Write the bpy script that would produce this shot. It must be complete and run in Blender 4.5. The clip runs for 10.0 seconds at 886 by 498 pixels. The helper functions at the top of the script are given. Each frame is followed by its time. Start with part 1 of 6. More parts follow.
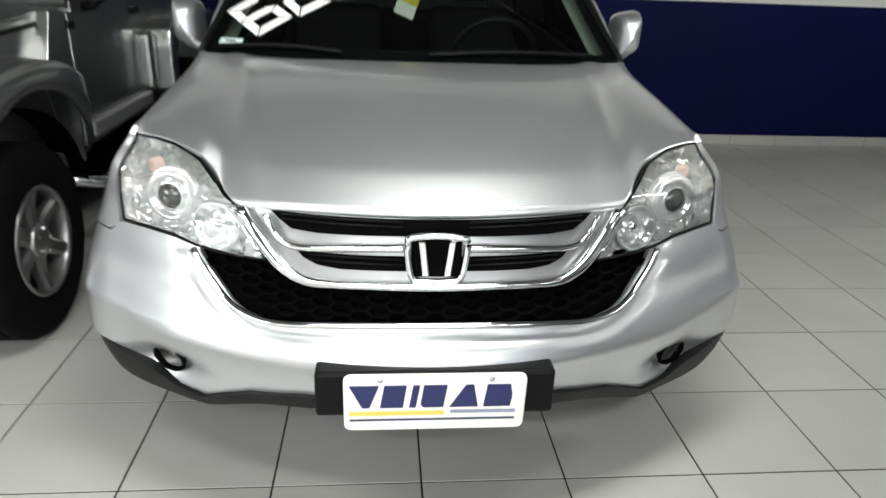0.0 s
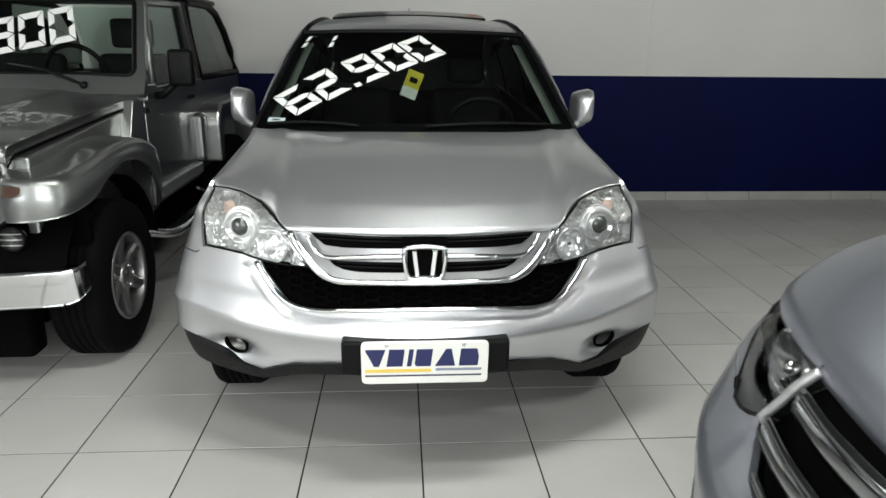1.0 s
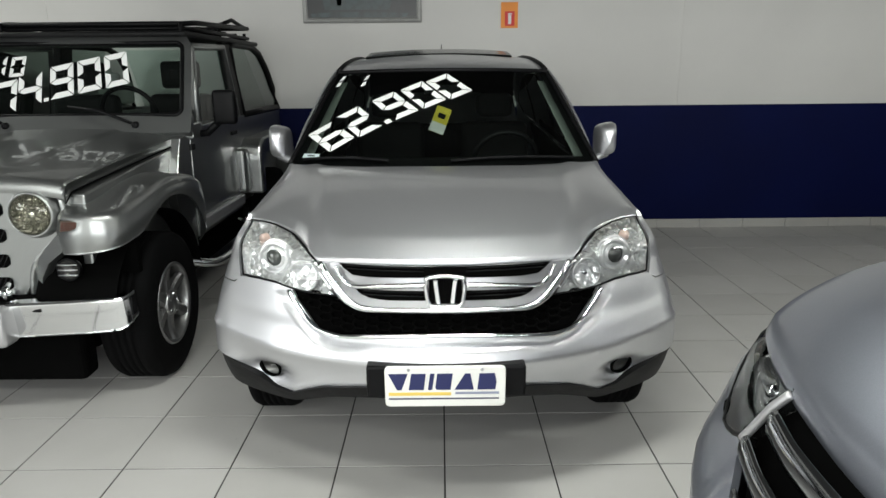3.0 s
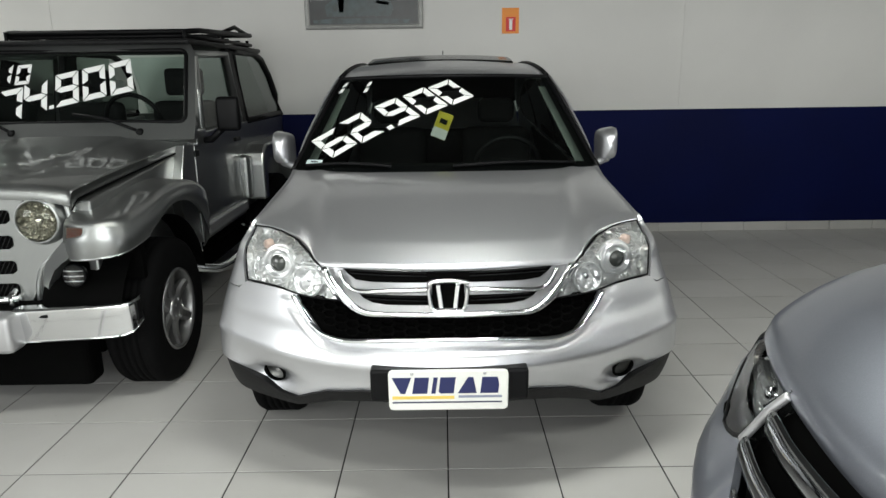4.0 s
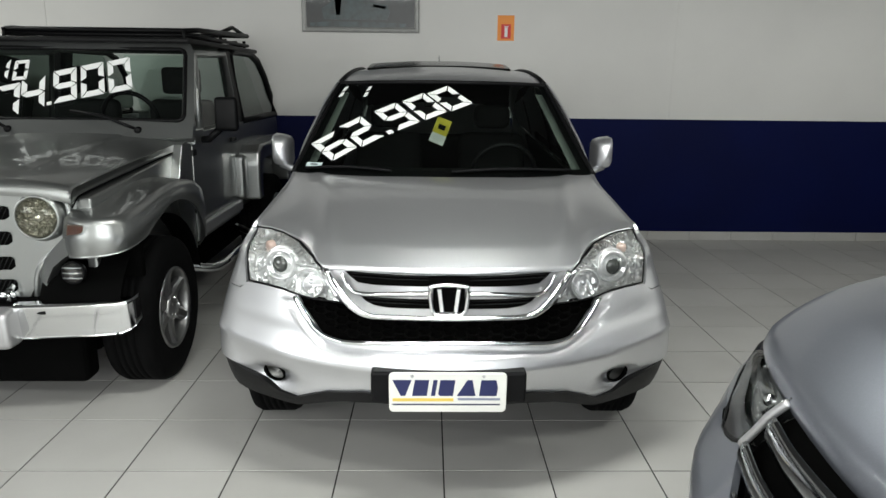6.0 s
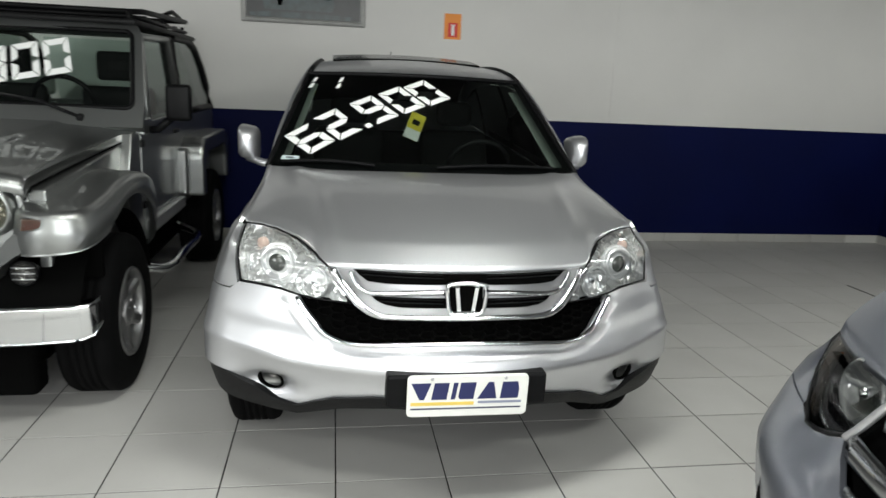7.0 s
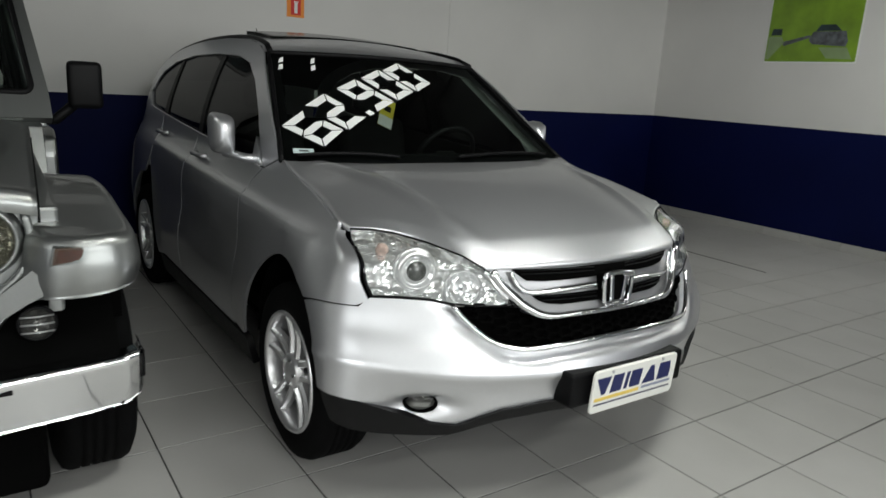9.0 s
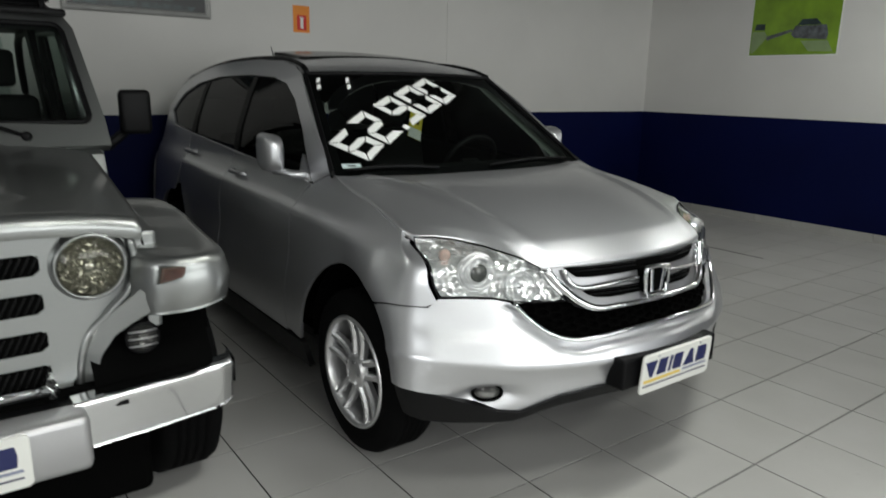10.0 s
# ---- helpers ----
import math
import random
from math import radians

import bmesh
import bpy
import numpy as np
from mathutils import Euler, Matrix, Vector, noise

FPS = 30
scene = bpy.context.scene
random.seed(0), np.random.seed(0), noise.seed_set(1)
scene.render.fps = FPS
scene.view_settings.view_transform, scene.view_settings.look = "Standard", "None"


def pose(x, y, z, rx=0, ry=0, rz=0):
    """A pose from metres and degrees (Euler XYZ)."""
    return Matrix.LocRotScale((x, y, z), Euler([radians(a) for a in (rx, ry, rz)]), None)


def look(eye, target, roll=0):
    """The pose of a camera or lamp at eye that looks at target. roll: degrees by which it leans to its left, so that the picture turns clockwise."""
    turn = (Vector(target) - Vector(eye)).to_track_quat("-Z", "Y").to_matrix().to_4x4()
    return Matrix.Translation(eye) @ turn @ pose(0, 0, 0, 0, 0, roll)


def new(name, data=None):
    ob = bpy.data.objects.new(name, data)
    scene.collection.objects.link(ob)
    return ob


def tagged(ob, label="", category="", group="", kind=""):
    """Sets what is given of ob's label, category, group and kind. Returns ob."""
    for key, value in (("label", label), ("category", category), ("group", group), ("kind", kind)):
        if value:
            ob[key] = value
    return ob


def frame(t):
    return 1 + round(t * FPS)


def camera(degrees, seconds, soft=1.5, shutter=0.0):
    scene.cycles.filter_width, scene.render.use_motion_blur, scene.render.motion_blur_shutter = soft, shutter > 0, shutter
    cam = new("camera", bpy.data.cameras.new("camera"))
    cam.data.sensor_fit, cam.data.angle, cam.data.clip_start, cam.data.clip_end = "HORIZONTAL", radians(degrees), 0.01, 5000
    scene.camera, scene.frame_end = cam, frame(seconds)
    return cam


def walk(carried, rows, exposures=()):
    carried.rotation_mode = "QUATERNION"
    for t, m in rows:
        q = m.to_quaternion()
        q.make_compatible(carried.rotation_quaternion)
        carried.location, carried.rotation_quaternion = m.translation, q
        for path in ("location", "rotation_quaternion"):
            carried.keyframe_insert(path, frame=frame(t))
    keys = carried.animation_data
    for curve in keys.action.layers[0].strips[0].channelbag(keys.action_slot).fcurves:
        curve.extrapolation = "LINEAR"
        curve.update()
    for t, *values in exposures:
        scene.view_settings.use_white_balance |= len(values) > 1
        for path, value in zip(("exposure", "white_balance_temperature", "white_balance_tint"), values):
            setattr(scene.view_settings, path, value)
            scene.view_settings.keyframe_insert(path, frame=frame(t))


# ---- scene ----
cam = camera(65.7, 10.0, 1.5, 0.5)
EXPOSURES = [(0.0, 0.22), (1.0, -0.02), (2.5, 0.0), (5.5, 0.0), (7.0, 0.0), (7.5, -0.16), (8.5, -0.46), (10.0, -0.60)]
PATH = [
    (0, (-0.122, -1.672, 1.47), (0.055, 0.168, 0.707), 2.2),
    (0.5, (-0.08, -2.083, 1.498), (0.035, -0.18, 0.893), 0.2),
    (1, (-0.074, -2.431, 1.55), (0.048, -0.518, 0.977), 0.6),
    (1.5, (-0.032, -2.559, 1.584), (0.036, -0.633, 1.05), 0.6),
    (2, (-0.006, -2.574, 1.591), (0.011, -0.65, 1.048), -0.4),
    (2.5, (-0.003, -2.558, 1.595), (0.003, -0.626, 1.074), -0.4),
    (4, (-0.005, -2.586, 1.607), (-0.008, -0.645, 1.121), -0.8),
    (4.5, (-0.008, -2.595, 1.609), (-0.002, -0.655, 1.121), -0.3),
    (5, (-0.013, -2.606, 1.614), (-0.004, -0.664, 1.135), 0.1),
    (5.5, (-0.019, -2.619, 1.619), (-0.015, -0.677, 1.139), 0.1),
    (5.7, (-0.026, -2.629, 1.625), (-0.012, -0.687, 1.146), 0.2),
    (7, (-0.466, -2.491, 1.568), (-0.15, -0.571, 1.105), 2.6),
    (7.5, (-0.802, -2.25, 1.512), (-0.177, -0.411, 1.035), 1.9),
    (8, (-1.241, -2.069, 1.523), (-0.487, -0.259, 1.128), 2.9),
    (8.5, (-1.6, -1.945, 1.495), (-0.636, -0.263, 1.003), 1.9),
    (9, (-1.868, -1.773, 1.5), (-0.758, -0.176, 1.034), 3.5),
    (9.5, (-2.097, -1.785, 1.52), (-0.92, -0.26, 0.982), 2.0),
    (10, (-2.221, -1.79, 1.557), (-1.069, -0.222, 1.093), 1.2),
]
walk(cam, [(t, look(eye, target, roll)) for t, eye, target, roll in PATH], EXPOSURES)

# world: a closed showroom lit by ceiling tube lights and the open street front
world = bpy.data.worlds.new("world")
scene.world = world
world.use_nodes = True
world.node_tree.nodes["Background"].inputs[0].default_value = (0.55, 0.6, 0.66, 1)
world.node_tree.nodes["Background"].inputs[1].default_value = 0.08

EAST, NORTH, WEST, SOUTH, TOP = 5.82, 4.48, -6.6, -6.5, 3.7
LAMP_Z = 3.3


def lamp(name, x, y, z, sx, sy, watts, colour, rx=0.0):
    data = bpy.data.lights.new(name, "AREA")
    data.shape, data.size, data.size_y, data.energy, data.color = "RECTANGLE", sx, sy, watts, colour
    ob = new(name, data)
    ob.matrix_world = pose(x, y, z, rx, 0, 0)
    return ob


LAMPS = [(-2.6, -4.0, 34), (-0.7, -3.7, 42), (-1.15, -1.5, 28), (0.3, -0.7, 48), (4.3, 0.2, 43), (4.9, -2.2, 22), (-4.7, 2.3, 30), (2.6, -4.2, 18)]
for x, y, watts in LAMPS:
    lamp("tube_glow", x, y, LAMP_Z - 0.06, 1.25, 0.22, watts * 1.14, (0.97, 1.0, 0.94))
lamp("street_daylight", 0.4, SOUTH + 0.1, 2.0, 6.6, 1.8, 270, (0.97, 1.0, 0.985), 90)
# added fill from the west, out of view, to brighten wing and floor
side = lamp("side_fill", WEST + 0.1, -4.3, 2.0, 3.6, 1.8, 190, (0.97, 1.0, 0.985))
side.matrix_world = pose(WEST + 0.1, -4.3, 2.0, 90, 0, -90)

# ---- materials ----


def node_mat(name):
    m = bpy.data.materials.new(name)
    m.use_nodes = True
    return m, m.node_tree.nodes, m.node_tree.links, m.node_tree.nodes["Principled BSDF"]


def surface(name, colour, rough=0.5, metal=0.0, vary=0.06, scale=6.0, grain=0.0, grain_scale=200.0, coat=0.0, spec=0.5, dirt=0.0):
    """Principled surface whose colour and roughness vary at a coarse and a fine scale."""
    m, nodes, links, p = node_mat(name)
    tc = nodes.new("ShaderNodeTexCoord")
    n1 = nodes.new("ShaderNodeTexNoise")
    n1.inputs["Scale"].default_value, n1.inputs["Detail"].default_value = scale, 6
    n2 = nodes.new("ShaderNodeTexNoise")
    n2.inputs["Scale"].default_value, n2.inputs["Detail"].default_value = grain_scale, 3
    links.new(tc.outputs["Object"], n1.inputs["Vector"])
    links.new(tc.outputs["Object"], n2.inputs["Vector"])
    ramp = nodes.new("ShaderNodeValToRGB")
    lo = [c * (1 - vary) for c in colour]
    hi = [min(1, c * (1 + vary)) for c in colour]
    ramp.color_ramp.elements[0].position, ramp.color_ramp.elements[1].position = 0.3, 0.7
    ramp.color_ramp.elements[0].color, ramp.color_ramp.elements[1].color = (*lo, 1), (*hi, 1)
    links.new(n1.outputs["Fac"], ramp.inputs["Fac"])
    last = ramp.outputs["Color"]
    if dirt:
        n3 = nodes.new("ShaderNodeTexNoise")
        n3.inputs["Scale"].default_value, n3.inputs["Detail"].default_value = scale * 0.35, 8
        links.new(tc.outputs["Object"], n3.inputs["Vector"])
        r3 = nodes.new("ShaderNodeValToRGB")
        r3.color_ramp.elements[0].position, r3.color_ramp.elements[1].position = 0.5, 0.75
        r3.color_ramp.elements[0].color, r3.color_ramp.elements[1].color = (1, 1, 1, 1), (1 - dirt, 1 - dirt, 1 - dirt, 1)
        links.new(n3.outputs["Fac"], r3.inputs["Fac"])
        mx = nodes.new("ShaderNodeMix")
        mx.data_type, mx.blend_type = "RGBA", "MULTIPLY"
        mx.inputs[0].default_value = 1
        links.new(last, mx.inputs[6])
        links.new(r3.outputs["Color"], mx.inputs[7])
        last = mx.outputs[2]
    links.new(last, p.inputs["Base Color"])
    mr = nodes.new("ShaderNodeMapRange")
    mr.inputs["To Min"].default_value, mr.inputs["To Max"].default_value = max(0.0, rough - 0.06), min(1.0, rough + 0.06)
    links.new(n1.outputs["Fac"], mr.inputs["Value"])
    links.new(mr.outputs["Result"], p.inputs["Roughness"])
    p.inputs["Metallic"].default_value = metal
    p.inputs["Coat Weight"].default_value, p.inputs["Coat Roughness"].default_value = coat, 0.04
    p.inputs["Specular IOR Level"].default_value = spec
    if grain:
        b = nodes.new("ShaderNodeBump")
        b.inputs["Strength"].default_value, b.inputs["Distance"].default_value = grain, 0.002
        links.new(n2.outputs["Fac"], b.inputs["Height"])
        links.new(b.outputs["Normal"], p.inputs["Normal"])
    return m


def paint(name, colour, metal=0.75, rough=0.38):
    """Metallic car paint: fine flake under a clear coat."""
    m, nodes, links, p = node_mat(name)
    tc = nodes.new("ShaderNodeTexCoord")
    fl = nodes.new("ShaderNodeTexVoronoi")
    fl.inputs["Scale"].default_value = 900
    links.new(tc.outputs["Object"], fl.inputs["Vector"])
    n = nodes.new("ShaderNodeTexNoise")
    n.inputs["Scale"].default_value, n.inputs["Detail"].default_value = 3.0, 5
    links.new(tc.outputs["Object"], n.inputs["Vector"])
    hsv = nodes.new("ShaderNodeHueSaturation")
    hsv.inputs["Color"].default_value = (*colour, 1)
    mr = nodes.new("ShaderNodeMapRange")
    mr.inputs["To Min"].default_value, mr.inputs["To Max"].default_value = 0.93, 1.07
    links.new(fl.outputs["Color"], mr.inputs["Value"])
    links.new(mr.outputs["Result"], hsv.inputs["Value"])
    links.new(hsv.outputs["Color"], p.inputs["Base Color"])
    m2 = nodes.new("ShaderNodeMapRange")
    m2.inputs["To Min"].default_value, m2.inputs["To Max"].default_value = rough - 0.03, rough + 0.03
    links.new(n.outputs["Fac"], m2.inputs["Value"])
    links.new(m2.outputs["Result"], p.inputs["Roughness"])
    p.inputs["Metallic"].default_value = metal
    p.inputs["Coat Weight"].default_value, p.inputs["Coat Roughness"].default_value = 0.6, 0.05
    return m


def glass(name, tint, gloss=0.03, ior=1.42):
    """Thin pane: tinted see-through with a sharp reflection that grows at a slant."""
    m, nodes, links, p = node_mat(name)
    nodes.remove(p)
    out = nodes["Material Output"]
    tr, gl, fr, mix = (nodes.new(k) for k in ("ShaderNodeBsdfTransparent", "ShaderNodeBsdfGlossy", "ShaderNodeFresnel", "ShaderNodeMixShader"))
    tr.inputs["Color"].default_value = (*tint, 1)
    gl.inputs["Roughness"].default_value = gloss
    fr.inputs["IOR"].default_value = ior
    links.new(fr.outputs[0], mix.inputs[0])
    links.new(tr.outputs[0], mix.inputs[1])
    links.new(gl.outputs[0], mix.inputs[2])
    links.new(mix.outputs[0], out.inputs["Surface"])
    return m


def faceted_chrome(name, scale, strength):
    """Polished reflector pressed into many small facets."""
    m, nodes, links, p = node_mat(name)
    tc = nodes.new("ShaderNodeTexCoord")
    v = nodes.new("ShaderNodeTexVoronoi")
    v.inputs["Scale"].default_value = scale
    v.feature = "SMOOTH_F1"
    links.new(tc.outputs["Object"], v.inputs["Vector"])
    b = nodes.new("ShaderNodeBump")
    b.inputs["Strength"].default_value, b.inputs["Distance"].default_value = strength, 0.02
    links.new(v.outputs["Distance"], b.inputs["Height"])
    links.new(b.outputs["Normal"], p.inputs["Normal"])
    p.inputs["Base Color"].default_value = (0.95, 0.955, 0.955, 1)
    p.inputs["Metallic"].default_value, p.inputs["Roughness"].default_value = 0.72, 0.07
    return m


def emitter(name, colour, power):
    m, nodes, links, p = node_mat(name)
    p.inputs["Base Color"].default_value = (*colour, 1)
    p.inputs["Emission Color"].default_value = (*colour, 1)
    p.inputs["Emission Strength"].default_value = power
    return m


SILVER = paint("silver_metallic_paint", (0.69, 0.695, 0.72), 0.92, 0.38)
JEEP_SILVER = paint("grey_silver_paint", (0.32, 0.33, 0.325), 0.94, 0.34)
BLUE_SILVER = paint("blue_grey_paint", (0.25, 0.262, 0.302), 0.86, 0.38)
SATIN = surface("satin_silver_plastic", (0.5, 0.5, 0.51), 0.35, 0.7, 0.03)
GRILLE_SATIN = surface("grille_satin", (0.30, 0.30, 0.31), 0.30, 0.75, 0.04)
CHROME = surface("chrome", (0.82, 0.83, 0.84), 0.07, 1.0, 0.02)
CHROME.node_tree.nodes["Principled BSDF"].inputs["Coat Weight"].default_value = 0.0
# chrome darkened in colour for the dim floor and grille it would mirror
SHADED_CHROME = surface("shaded_chrome", (0.36, 0.37, 0.38), 0.09, 1.0, 0.03)
FACETS = faceted_chrome("facet_reflector", 34, 0.75)
FLUTED = faceted_chrome("fluted_reflector", 40, 0.55)
FLUTED.node_tree.nodes["Principled BSDF"].inputs["Base Color"].default_value = (0.36, 0.36, 0.33, 1)
LAMP_TRIM = surface("lamp_bright_trim", (0.92, 0.925, 0.925), 0.12, 0.6, 0.02)
ALLOY = surface("alloy_wheel", (0.78, 0.78, 0.79), 0.30, 0.8, 0.05)
# darker copy of the alloy, for the off-roader's rims
DARK_ALLOY = surface("dark_alloy", (0.30, 0.30, 0.30), 0.32, 0.9, 0.15)
RUBBER = surface("tyre_rubber", (0.0026, 0.0026, 0.0028), 0.85, 0, 0.25, 20, 0.3, 300, 0, 0.08)
BLACK = surface("black_plastic", (0.004, 0.004, 0.0045), 0.45, 0, 0.2, 12, 0.15, 500, 0, 0.12)
CLADDING = surface("dark_grey_cladding", (0.0055, 0.0055, 0.006), 0.5, 0, 0.15, 10, 0.25, 600, 0, 0.2)
# near-black for gaps, recesses and undersides: their shade is put into the colour
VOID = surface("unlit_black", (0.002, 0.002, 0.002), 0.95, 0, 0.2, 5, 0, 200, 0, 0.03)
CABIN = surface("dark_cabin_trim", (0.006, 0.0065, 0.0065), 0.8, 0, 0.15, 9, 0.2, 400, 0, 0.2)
LINING = surface("grey_pillar_lining", (0.22, 0.24, 0.22), 0.8, 0, 0.1, 9)
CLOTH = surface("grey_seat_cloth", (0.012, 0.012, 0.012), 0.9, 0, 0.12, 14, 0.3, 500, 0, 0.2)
WINDSHIELD = glass("windshield_glass", (0.36, 0.43, 0.39))
TINTED = glass("tinted_glass", (0.035, 0.037, 0.037), 0.03, 1.22)
LENS = glass("clear_lens", (0.93, 0.94, 0.94))
SMOKE = glass("smoked_lens", (0.48, 0.48, 0.46))
AMBER = surface("amber_lens", (0.085, 0.020, 0.008), 0.25, 0, 0.3, 60, 0.4, 250, 0.15)
WHITE_FILM = surface("white_vinyl", (0.86, 0.87, 0.86), 0.5, 0, 0.02)
YELLOW = surface("yellow_card", (0.75, 0.62, 0.04), 0.6, 0, 0.08, 30)
PLATE = surface("plate_white", (0.80, 0.80, 0.76), 0.35, 0, 0.03, 8, 0.0, 200, 0.3)
PLATE_BLUE = surface("plate_blue", (0.015, 0.020, 0.095), 0.4, 0, 0.05)
PLATE_YELLOW = surface("plate_yellow", (0.75, 0.55, 0.12), 0.4, 0, 0.05)
PLATE_DARK = surface("plate_dark", (0.05, 0.05, 0.09), 0.4, 0, 0.05)
WALL_WHITE = surface("wall_paint_white", (0.70, 0.69, 0.67), 0.75, 0, 0.03, 1.3, 0.2, 90, 0, 0.3, 0.06)
WALL_BLUE = surface("wall_paint_blue", (0.0018, 0.0045, 0.044), 0.6, 0, 0.12, 1.5, 0.2, 90, 0, 0.1, 0.1)
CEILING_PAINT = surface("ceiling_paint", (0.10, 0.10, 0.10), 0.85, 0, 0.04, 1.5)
GROUT = surface("tile_grout", (0.018, 0.017, 0.016), 0.9, 0, 0.3, 30)
ORANGE = surface("sign_orange", (0.85, 0.28, 0.03), 0.5, 0, 0.05)
RED = surface("sign_red", (0.65, 0.02, 0.015), 0.5, 0, 0.05)
PAPER = surface("sign_white", (0.8, 0.8, 0.78), 0.5, 0, 0.03)
TUBE = emitter("lit_tube", (0.97, 1.0, 0.95), 3.0)


def tile_material():
    """Glazed floor tile: every tile a slightly different tone, faint scuffs."""
    m, nodes, links, p = node_mat("glazed_floor_tile")
    oi = nodes.new("ShaderNodeObjectInfo")
    tc = nodes.new("ShaderNodeTexCoord")
    geo = nodes.new("ShaderNodeNewGeometry")
    n = nodes.new("ShaderNodeTexNoise")
    n.inputs["Scale"].default_value, n.inputs["Detail"].default_value = 2.2, 8
    links.new(geo.outputs["Position"], n.inputs["Vector"])
    n2 = nodes.new("ShaderNodeTexNoise")
    n2.inputs["Scale"].default_value, n2.inputs["Detail"].default_value = 45, 4
    links.new(geo.outputs["Position"], n2.inputs["Vector"])
    ad = nodes.new("ShaderNodeMath")
    ad.operation = "MULTIPLY_ADD"
    links.new(oi.outputs["Random"], ad.inputs[0])
    ad.inputs[1].default_value = 0.35
    links.new(n.outputs["Fac"], ad.inputs[2])
    ramp = nodes.new("ShaderNodeValToRGB")
    ramp.color_ramp.elements[0].position, ramp.color_ramp.elements[1].position = 0.3, 1.0
    ramp.color_ramp.elements[0].color = (0.42, 0.413, 0.398, 1)
    ramp.color_ramp.elements[1].color = (0.50, 0.492, 0.478, 1)
    links.new(ad.outputs[0], ramp.inputs["Fac"])
    links.new(ramp.outputs["Color"], p.inputs["Base Color"])
    mr = nodes.new("ShaderNodeMapRange")
    mr.inputs["To Min"].default_value, mr.inputs["To Max"].default_value = 0.22, 0.42
    links.new(n2.outputs["Fac"], mr.inputs["Value"])
    links.new(mr.outputs["Result"], p.inputs["Roughness"])
    b = nodes.new("ShaderNodeBump")
    b.inputs["Strength"].default_value, b.inputs["Distance"].default_value = 0.08, 0.003
    links.new(n.outputs["Fac"], b.inputs["Height"])
    links.new(b.outputs["Normal"], p.inputs["Normal"])
    return m


TILE = tile_material()

# ---- building tools ----
from mathutils.geometry import delaunay_2d_cdt


def thing(name, label, category, at=(0, 0, 0), turn=0.0, group=""):
    ob = new(name)
    ob.empty_display_size = 0.1
    ob.matrix_world = pose(*at, 0, 0, turn)
    return tagged(ob, label, category, group)


def shape(name, verts, faces, material, parent=None, label="", smooth=True, at=None):
    me = bpy.data.meshes.new(name)
    me.from_pydata([tuple(v) for v in verts], [], faces)
    me.validate()
    if smooth:
        me.polygons.foreach_set("use_smooth", [True] * len(me.polygons))
    me.materials.append(material)
    ob = new(name, me)
    if parent is not None:
        ob.parent = parent
    if at is not None:
        ob.matrix_basis = at
    if label:
        tagged(ob, label)
    return ob


def part(name, bm, material, parent=None, label="", smooth=False, at=None):
    me = bpy.data.meshes.new(name)
    bm.normal_update()
    bm.to_mesh(me)
    bm.free()
    if smooth:
        me.polygons.foreach_set("use_smooth", [True] * len(me.polygons))
    me.materials.append(material)
    ob = new(name, me)
    if parent is not None:
        ob.parent = parent
    if at is not None:
        ob.matrix_basis = at
    if label:
        tagged(ob, label)
    return ob


def block(x0, x1, y0, y1, z0, z1, bevel=0.0, seg=2, bm=None):
    """A box with rounded edges, as a bmesh."""
    bm = bm or bmesh.new()
    made = bmesh.ops.create_cube(bm, size=1.0)["verts"]
    for v in made:
        v.co = Vector(((x0 + x1) / 2 + v.co.x * (x1 - x0), (y0 + y1) / 2 + v.co.y * (y1 - y0), (z0 + z1) / 2 + v.co.z * (z1 - z0)))
    if bevel:
        edges = list({e for v in made for e in v.link_edges})
        bmesh.ops.bevel(bm, geom=edges, offset=bevel, segments=seg, profile=0.5, affect="EDGES")
    return bm


def spline(keys):
    """A smooth function through a few (place, value) keys."""
    a = [k[0] for k in keys]
    b = [k[1] for k in keys]

    def f(q):
        if q <= a[0]:
            return b[0]
        if q >= a[-1]:
            return b[-1]
        i = max(j for j in range(len(a) - 1) if a[j] <= q)
        h = a[i + 1] - a[i]
        t = (q - a[i]) / h
        m0 = (b[i + 1] - b[i - 1]) / (a[i + 1] - a[i - 1]) if i > 0 else (b[i + 1] - b[i]) / h
        m1 = (b[i + 2] - b[i]) / (a[i + 2] - a[i]) if i < len(a) - 2 else (b[i + 1] - b[i]) / h
        return (2 * t**3 - 3 * t * t + 1) * b[i] + (t**3 - 2 * t * t + t) * h * m0 + (3 * t * t - 2 * t**3) * b[i + 1] + (t**3 - t * t) * h * m1

    return f


def curve_through(points, n):
    """n + 1 points on a smooth curve through the given ones (any dimension)."""
    pts = [Vector(p) for p in points]
    s = [0.0]
    for p, q in zip(pts, pts[1:]):
        s.append(s[-1] + (q - p).length)
    fs = [spline(list(zip(s, [p[k] for p in pts]))) for k in range(len(pts[0]))]
    return [Vector([f(s[-1] * i / n) for f in fs]) for i in range(n + 1)]


def grid(fn, nu, nv, u0=0.0, u1=1.0, v0=0.0, v1=1.0):
    vs = [fn(u0 + (u1 - u0) * i / nu, v0 + (v1 - v0) * j / nv) for j in range(nv + 1) for i in range(nu + 1)]
    fc = [(j * (nu + 1) + i, j * (nu + 1) + i + 1, (j + 1) * (nu + 1) + i + 1, (j + 1) * (nu + 1) + i) for j in range(nv) for i in range(nu)]
    return vs, fc


